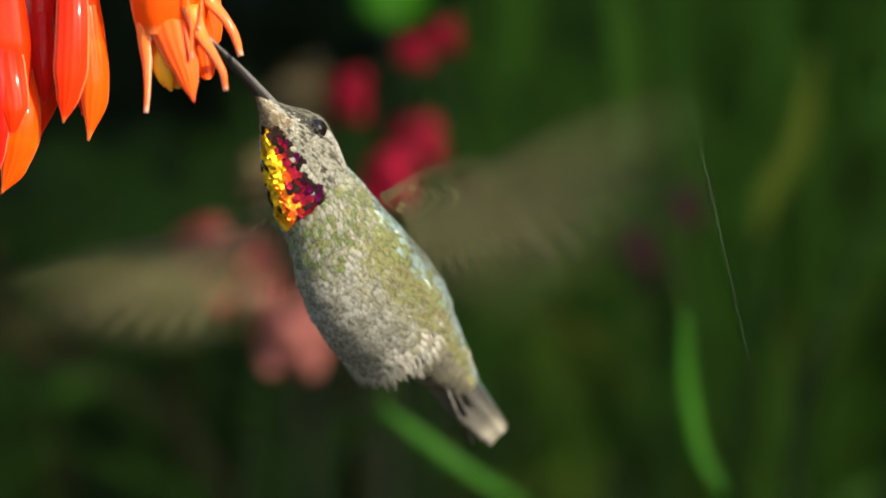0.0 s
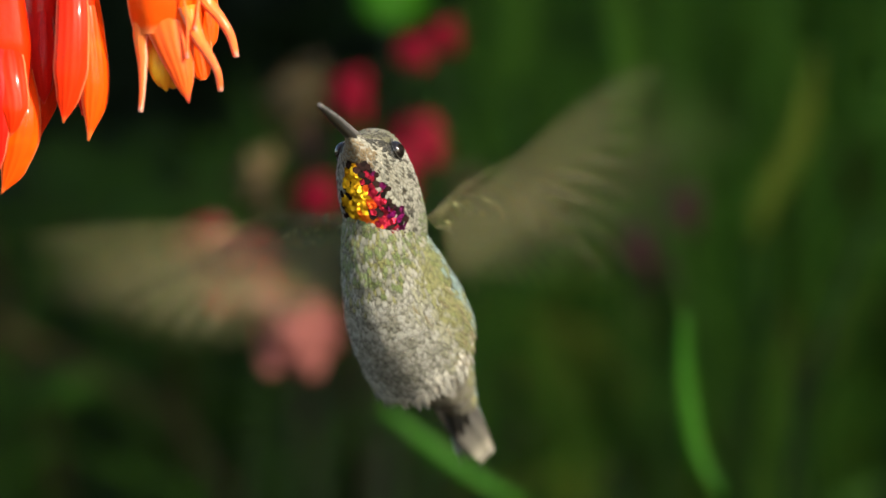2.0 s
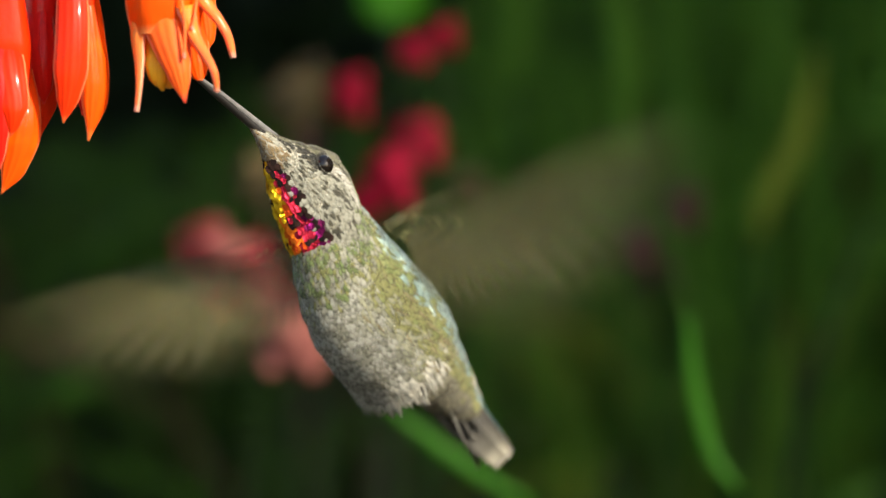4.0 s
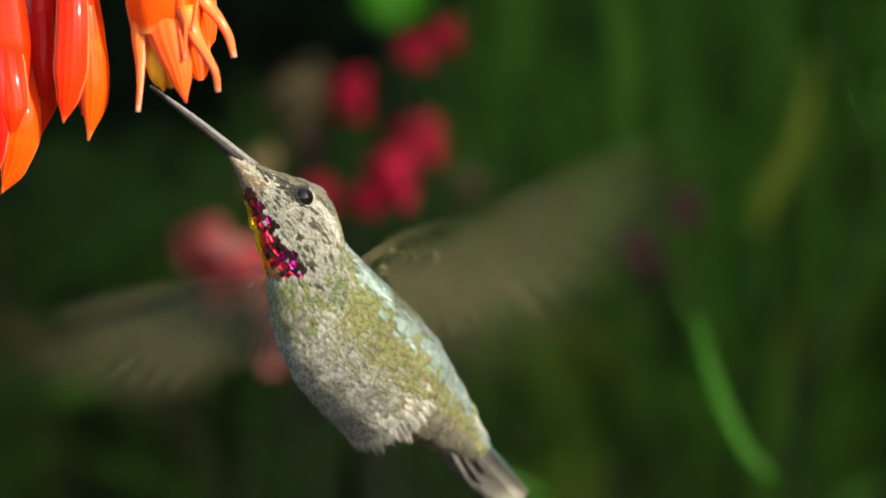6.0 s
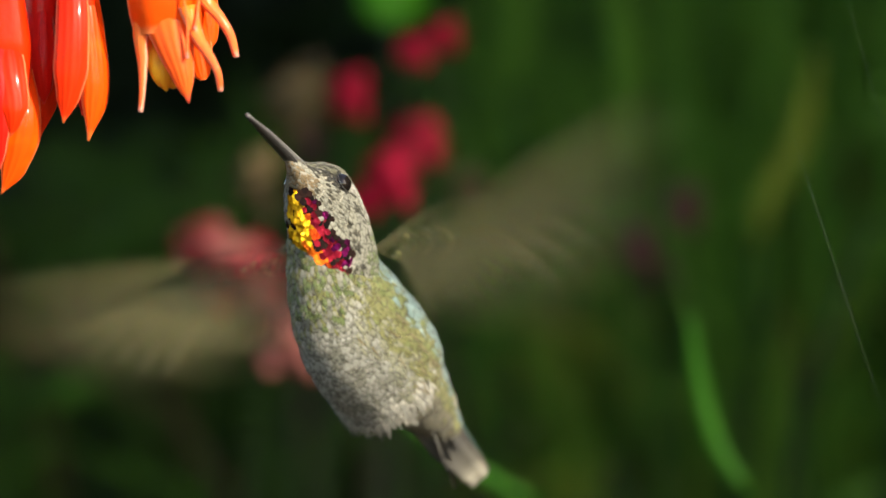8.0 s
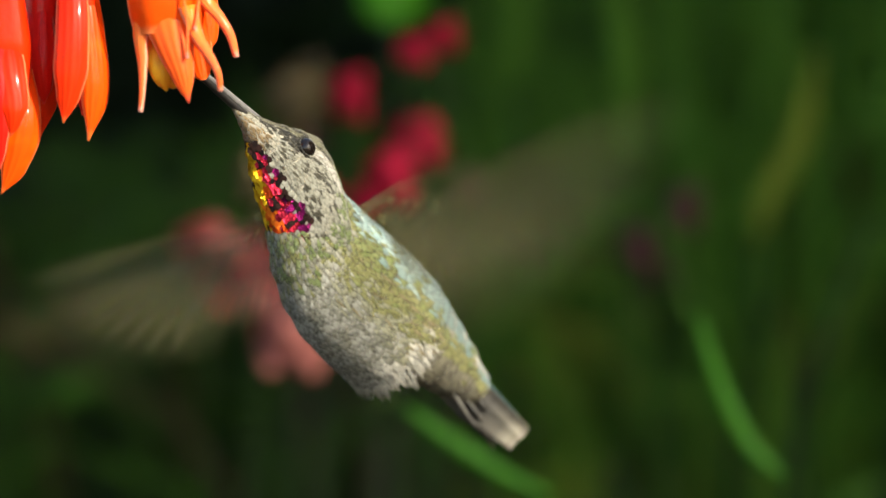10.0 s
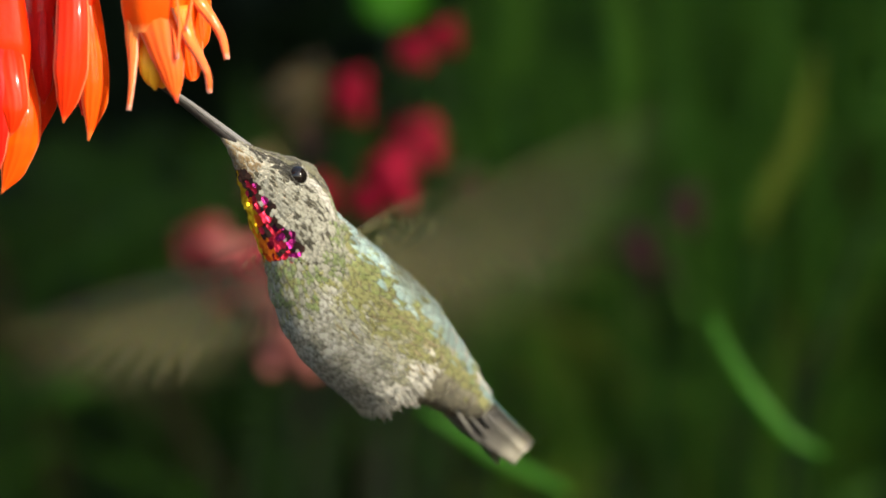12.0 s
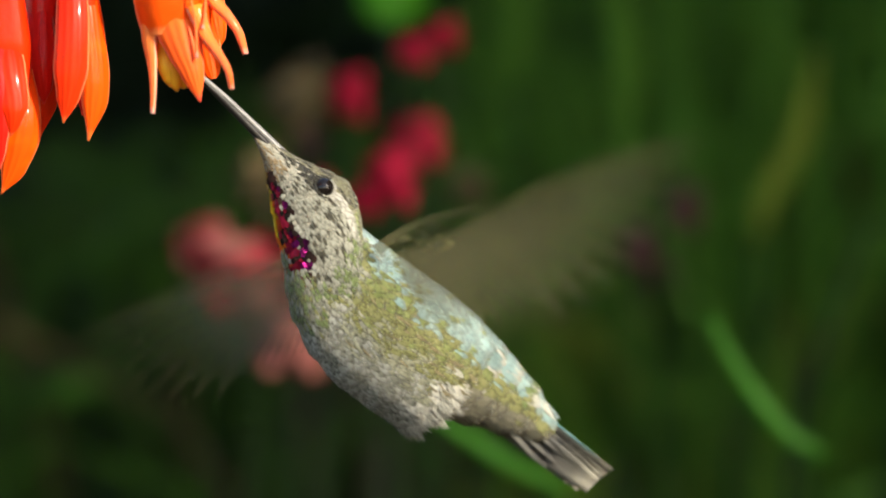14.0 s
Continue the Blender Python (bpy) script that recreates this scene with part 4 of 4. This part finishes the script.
    throat.add(dark, [(i * 17 + j, i * 17 + j + 1, i * 17 + j + 18, i * 17 + j + 17) for i in range(24) for j in range(16) if bib(grid[i * 17 + j][0], abs(grid[i * 17 + j][1]) + 0.1)], [(0.5, 0.5)] * len(dark), M_SOOT)
    part("gorget", throat, head, "iridescent gold and magenta throat patch")
    for k in (-1, 1):
        e = Build()
        c = skull_point(EYE_AT[0], k * EYE_AT[1])
        ctr = (skull_point(EYE_AT[0], 0) + skull_point(EYE_AT[0], math.pi)) / 2
        ball(e, c + (ctr - c).normalized() * 7 * G, 19 * G, M_EYE, (1, 1, 1), 14, 20)
        part("eye", e, head, "glossy black eye")
        ring = Build()
        nn = surface(skull_point, EYE_AT[0], k * EYE_AT[1])[1]
        if nn.x * k < 0:
            nn = -nn
        t1 = nn.cross(Vector((0, 0, 1))).normalized()
        t2 = nn.cross(t1)
        for j in range(22):
            a = 2 * math.pi * j / 22
            d = t1 * math.cos(a) + t2 * math.sin(a)
            feather(ring, c + d * 15.5 * G - nn * 1 * G, d + nn * 0.05, nn, 9 * G, 6 * G, M_STRIPE if d.y > 0.6 else (M_LORE if d.y < 0.2 else M_FACE))
        part("eye_ring", ring, head, "pale feather ring round the eye")
    up = Build()
    tube(up, [Vector((0, 22, 4)) * G, Vector((0, -20, 4)) * G, Vector((0, -120, 3)) * G, Vector((0, -236, -2)) * G], [r * G for r in (10, 9, 7.2, 3.4)], M_BILL_LIT, 22, 12, 0.8, facing=Vector((0, 0, 1)))
    part("upper_bill", up, head, "long needle bill, greyed for its upper sheen")
    lo = Build()
    tube(lo, [Vector((0, 24, -8)) * G, Vector((0, -20, -6)) * G, Vector((0, -120, -3.5)) * G, Vector((0, -228, -4.0)) * G], [r * G for r in (11.5, 10.5, 9.0, 3.6)], M_BILL_LOW, 22, 10, 0.7, facing=Vector((0, 0, 1)))
    part("lower_bill", lo, head, "black lower bill")
    left, right = wing(1, bird), wing(-1, bird)
    tagged(bird, "small grey-green hummingbird hovering with blurred wings at a blossom", "bird")
    return bird, head, left, right


# ---------------------------------------------------------------- falling water
RAIN = ((0.0, 1210, 130, 1345, 720), (0.5, 735, 74, 850, 102), (1.5, 1215, 300, 1310, 660), (1.5, 1135, 690, 1240, 880), (1.5, 350, 740, 400, 880), (2.5, 1455, 100, 1540, 330), (5.5, 1185, 0, 1282, 360),
        (6.0, 1460, 40, 1560, 320), (7.0, 995, 0, 1172, 882), (7.0, 1215, 40, 1300, 260), (7.5, 1436, 10, 1568, 360), (8.0, 1500, 0, 1568, 240), (8.0, 1390, 200, 1560, 720),
        (11.0, 975, 560, 1072, 850), (11.0, 1076, 592, 1380, 880), (11.0, 1250, 0, 1340, 240), (11.0, 1375, 20, 1530, 480), (11.0, 815, 20, 950, 420), (11.5, 1215, 340, 1440, 800), (12.5, 588, 0, 735, 340), (13.5, 1470, 0, 1568, 265), (13.0, 1000, 110, 1130, 420))


def water_streaks():
    """Thin falling threads of water, each moving along its own length; returns them with their rows."""
    m = Mat("falling_water", 0.15, 0.0, 0.6)
    m.b.inputs["Base Color"].default_value = (0.75, 0.80, 0.78, 1)
    u, v = m.uv()
    beads = m.math("ADD", m.math("MULTIPLY", m.math("SINE", m.math("MULTIPLY", v, 160.0)), 0.018), 0.034)
    x = m.node("ShaderNodeMixShader")
    out = m.t.nodes["Material Output"]
    m.link(beads, x.inputs[0])
    m.link(m.node("ShaderNodeBsdfTransparent").outputs[0], x.inputs[1])
    m.link(m.b.outputs[0], x.inputs[2])
    m.link(x.outputs[0], out.inputs[0])
    made = []
    for t, x0, y0, x1, y1 in RAIN:
        a, b_ = spot(x0, y0, 0.515), spot(x1, y1, 0.515)
        half = (b_ - a) * 0.28
        w = Build()
        tube(w, [-half, Vector((0, 0, 0)), half], (0.00003, 0.00007, 0.00007, 0.00003), m.m, 12, 6)
        ob = tagged(part("water_drop", w), "thin falling streak of water catching the light", "water drop", "falling water drops")
        c, d = (a + b_) / 2, (b_ - a).normalized()
        fall = lambda k: pose(*(c + d * k))
        rows = [(0.0, fall(-0.24))] if t > 0.4 else [(0.0, fall(0.0))]
        if t > 0.4:
            rows += [(t - 0.30, fall(-0.24)), (t, fall(0.0))]
        if t < 13.6:
            rows += [(t + 0.30, fall(0.24)), (14.0, fall(0.24))]
        else:
            rows += [(14.2, fall(0.16))]
        made.append((ob, rows))
    return made


# ---------------------------------------------------------------- build
ground()
hedge()
shade_shrub()
meadow()
bed_flowers()
reed_leaves()
_, END_A = strap_leaf([(1212, 560), (1214, 650), (1225, 740), (1245, 815), (1282, 874)], 0.86, 0.0049, "long arching strap leaf with a bright drooping end", 0.80)
_, END_B = strap_leaf([(676, 722), (730, 762), (790, 808), (850, 850), (930, 890)], 0.86, 0.0047, "long arching strap leaf lit bright green at its end", 0.77)
BLOSSOM, BLOSSOM_AT = blossoms()
BIRD, HEAD, WING_L, WING_R = hummingbird()
WATER = water_streaks()

# ---------------------------------------------------------------- what moves
# time, neck, tail tip, left eye, way of the bill (grid units, y down for places, up for the bill)
FLIGHT = (
    (0.0, 580, 370, 880, 790, 566, 225, -94, 104), (0.3, 570, 385, 870, 800, 545, 240, -100, 95), (0.4, 600, 390, 850, 820, 590, 255, -105, 80),
    (0.5, 665, 385, 935, 772, 690, 250, -82, 90), (0.7, 655, 385, 890, 785, 672, 252, -90, 90), (0.8, 640, 380, 848, 790, 655, 252, -120, 70), (0.9, 608, 368, 968, 716, 592, 228, -175, 55),
    (1.0, 610, 365, 865, 815, 584, 233, -180, 46), (1.5, 605, 375, 985, 775, 577, 247, -180, 48), (1.7, 608, 380, 976, 732, 584, 243, -180, 45),
    (1.8, 640, 385, 800, 800, 670, 250, -120, 50), (1.9, 660, 400, 830, 810, 690, 260, -58, 49), (2.0, 670, 405, 850, 825, 703, 264, -55, 50), (2.1, 668, 405, 850, 830, 700, 264, -60, 54),
    (2.2, 640, 400, 850, 820, 660, 262, -95, 85), (2.3, 584, 362, 890, 830, 574, 232, -130, 100), (2.5, 580, 385, 940, 745, 575, 243, -140, 105), (3.0, 600, 410, 890, 825, 593, 280, -155, 103), (3.2, 600, 405, 885, 820, 590, 275, -145, 103),
    (5.3, 556, 470, 935, 905, 545, 332, -155, 160), (5.5, 555, 475, 940, 920, 543, 337, -155, 160), (6.0, 546, 480, 920, 910, 541, 347, -170, 140), (6.5, 560, 490, 955, 905, 550, 355, -165, 148),
    (7.0, 577, 495, 900, 905, 586, 360, -140, 156), (7.5, 577, 500, 865, 910, 591, 364, -140, 158), (7.6, 596, 490, 900, 905, 596, 352, -140, 160), (7.7, 600, 460, 960, 855, 604, 330, -130, 140),
    (7.8, 585, 466, 868, 850, 608, 318, -95, 110), (8.0, 575, 460, 845, 865, 609, 322, -76, 80), (8.1, 595, 458, 830, 830, 614, 320, -70, 95), (8.2, 590, 428, 705, 890, 640, 335, 100, 108),
    (8.5, 606, 436, 780, 860, 625, 320, 20, 110), (9.2, 560, 410, 880, 800, 560, 275, -130, 105), (10.3, 545, 392, 925, 800, 548, 258, -145, 135), (10.5, 550, 400, 905, 795, 553, 265, -145, 132), (11.0, 560, 405, 935, 775, 570, 279, -140, 115), (11.5, 545, 430, 880, 855, 533, 293, -165, 118),
    (12.0, 540, 435, 930, 820, 530, 309, -165, 128), (12.1, 580, 430, 940, 830, 565, 300, -140, 125), (12.2, 625, 445, 930, 840, 640, 308, -110, 125), (12.3, 616, 466, 888, 828, 644, 320, -90, 105), (12.4, 622, 468, 870, 850, 648, 322, -95, 105),
    (12.5, 600, 470, 1020, 850, 597, 332, -165, 120), (12.6, 570, 456, 990, 856, 588, 318, -170, 140), (13.0, 580, 450, 1035, 860, 561, 317, -178, 158), (13.5, 570, 445, 1055, 870, 543, 308, -184, 150), (14.0, 580, 465, 1075, 870, 577, 330, -168, 166))
BODY_LONG, BILL_LONG, BIRD_AWAY = 690.0, 245.0, 0.549


def body_pose(row):
    t, nx, ny, tx, ty, *_ = row
    pitch, yaw, far = 0.9, 0.6, 0.0
    for _ in range(6):                                   # the tail lies farther off than the neck
        k = 1 + far * G / NEAR
        vx, vy = (tx - 784) * k - (nx - 784), (ty - 441) * k - (ny - 441)
        pitch = math.acos(min(0.95, vy / BODY_LONG))
        yaw = math.asin(max(-1.0, min(1.0, vx / (BODY_LONG * math.sin(pitch)))))
        far = BODY_LONG * math.sin(pitch) * math.cos(yaw)
    return Matrix.Translation(spot(nx, ny, BIRD_AWAY)) @ pose(0, 0, 0, 0, 0, -math.degrees(yaw)) @ pose(0, 0, 0, math.degrees(pitch), 0, 0)


def head_pose(row, body):
    t, nx, ny, tx, ty, ex, ey, bx, bz = row
    out = math.sqrt(max(0.0, BILL_LONG ** 2 - bx * bx - bz * bz))
    ax_y = -Vector((bx, -out, bz)).normalized()
    ax_x = ax_y.cross(Vector((0, 0, 1))).normalized()
    ax_z = ax_x.cross(ax_y)
    turn = Matrix((ax_x, ax_y, ax_z)).transposed().to_4x4()
    eye = turn @ skull_point(*EYE_AT)
    neck = turn @ ((skull_point(235, 0) + skull_point(235, math.pi)) / 2)
    y = BIRD_AWAY - neck.y
    at = spot(ex, ey, y + eye.y)
    m = Matrix.Translation((at.x - eye.x, y, at.z - eye.z)) @ turn
    return body.inverted() @ m


# the wings' sweep, degrees back of straight out: before, at and after the turn of each half second
ANGLED = {1: (66.0, 20.0, -62.0), -1: (-24.0, -33.0, -88.0)}
FRONTAL = {1: (70.0, 58.0, -24.0), -1: (-14.0, -25.0, -80.0)}
TURNED = {1: (64.0, 30.0, -52.0), -1: (-14.0, -25.0, -80.0)}
SIDEWAYS = {1: (86.0, 34.0, -50.0), -1: (-20.0, -31.0, -86.0)}
PROFILE = {1: (96.0, 42.0, -42.0), -1: (-12.0, -24.0, -80.0)}
STEPS = 15                                               # half a second of wing beats


def wing_rows(side):
    rows = []
    root = Vector((side * 78, 58, -48)) * G
    for i in range(-3, 424):
        t, k = i / 30, i % STEPS
        facing = 0.45 < t < 0.78 or 1.8 < t < 2.18 or 7.68 < t < 8.6 or 12.15 < t < 12.45
        table = (FRONTAL if t < 5 else TURNED) if facing else PROFILE if t > 12.55 else SIDEWAYS if 0.85 < t < 1.75 or 5.0 < t < 6.75 else ANGLED
        lift = (10 if side > 0 else 5) if facing else (2 if side > 0 else 0)
        drift = 4.0 * math.sin(i * 0.051 + side)
        before, now, after = table[side]
        sweep = now if k == 0 else before if k == 14 else max(after, before - 84) if k == 13 else after if k % 2 else after + 84
        twist = 0.0 if k == 0 else 5.0 if k % 2 else -5.0
        m = pose(0, 0, 0, -32 if table is PROFILE else -24, 0, 0) @ pose(0, 0, 0, 0, 0, side * (sweep + drift)) @ pose(0, 0, 0, 0, -side * lift, 0) @ pose(0, 0, 0, -twist - ((44 if table is PROFILE else 56) if side < 0 else -8 if facing else 0), 0, 0)
        q = m.to_quaternion()
        if rows:                                         # no row turns by more than the wing can
            last = rows[-1][1].to_quaternion()
            turn = last.rotation_difference(q).angle
            turn = min(turn, 2 * math.pi - turn)
            q = last.slerp(q, 1.5 / turn) if turn > 1.5 else q
        rows.append((i / 30, Matrix.Translation(root) @ q.to_matrix().to_4x4()))
    return rows


def motions():
    bodies = [(r[0], body_pose(r)) for r in FLIGHT]
    walk(BIRD, bodies)
    walk(HEAD, [(r[0], head_pose(r, m)) for r, (_, m) in zip(FLIGHT, bodies)])
    walk(WING_L, wing_rows(1))
    walk(WING_R, wing_rows(-1))
    for drop, rows in WATER:
        walk(drop, rows)
    o = BLOSSOM_AT
    sway = ((0.0, 1.2, 0), (0.5, 0.0, 0), (1.0, 0.2, 0), (2.0, 0.0, 0), (3.0, -0.2, 0), (5.5, -1.6, 0), (6.0, -0.6, 0), (6.5, 0, 0), (8.0, 0, 0), (11.0, 0, 0), (11.5, 0.4, 0), (12.0, -2.6, 0),
            (12.3, -0.2, 0), (12.5, 0, 0), (13.0, -3.0, 6), (13.5, 1.6, 0), (14.0, 2.6, 0))
    walk(BLOSSOM, [(t, pose(o.x, o.y, o.z, 0, -a, b)) for t, a, b in sway])
    swing = ((0.0, 0), (1.0, 0), (2.0, -0.5), (3.0, 0.5), (5.5, 7), (6.0, 8.5), (6.5, 3), (7.0, 15), (7.5, 15), (8.0, 4), (10.5, 11), (11.0, 0.5), (11.5, 0), (12.0, 18), (12.3, 18), (12.5, 17), (13.0, 12.5), (13.5, 0), (14.0, 18))
    a, b = END_A.location.copy(), END_B.location.copy()
    walk(END_A, [(t, pose(a.x + 0.00036 * k, a.y, a.z, 0, -1.5 * k, 0)) for t, k in swing])
    walk(END_B, [(t, pose(b.x + 0.0006 * k, b.y, b.z, 0, -0.25 * k, 0)) for t, k in swing])


motions()
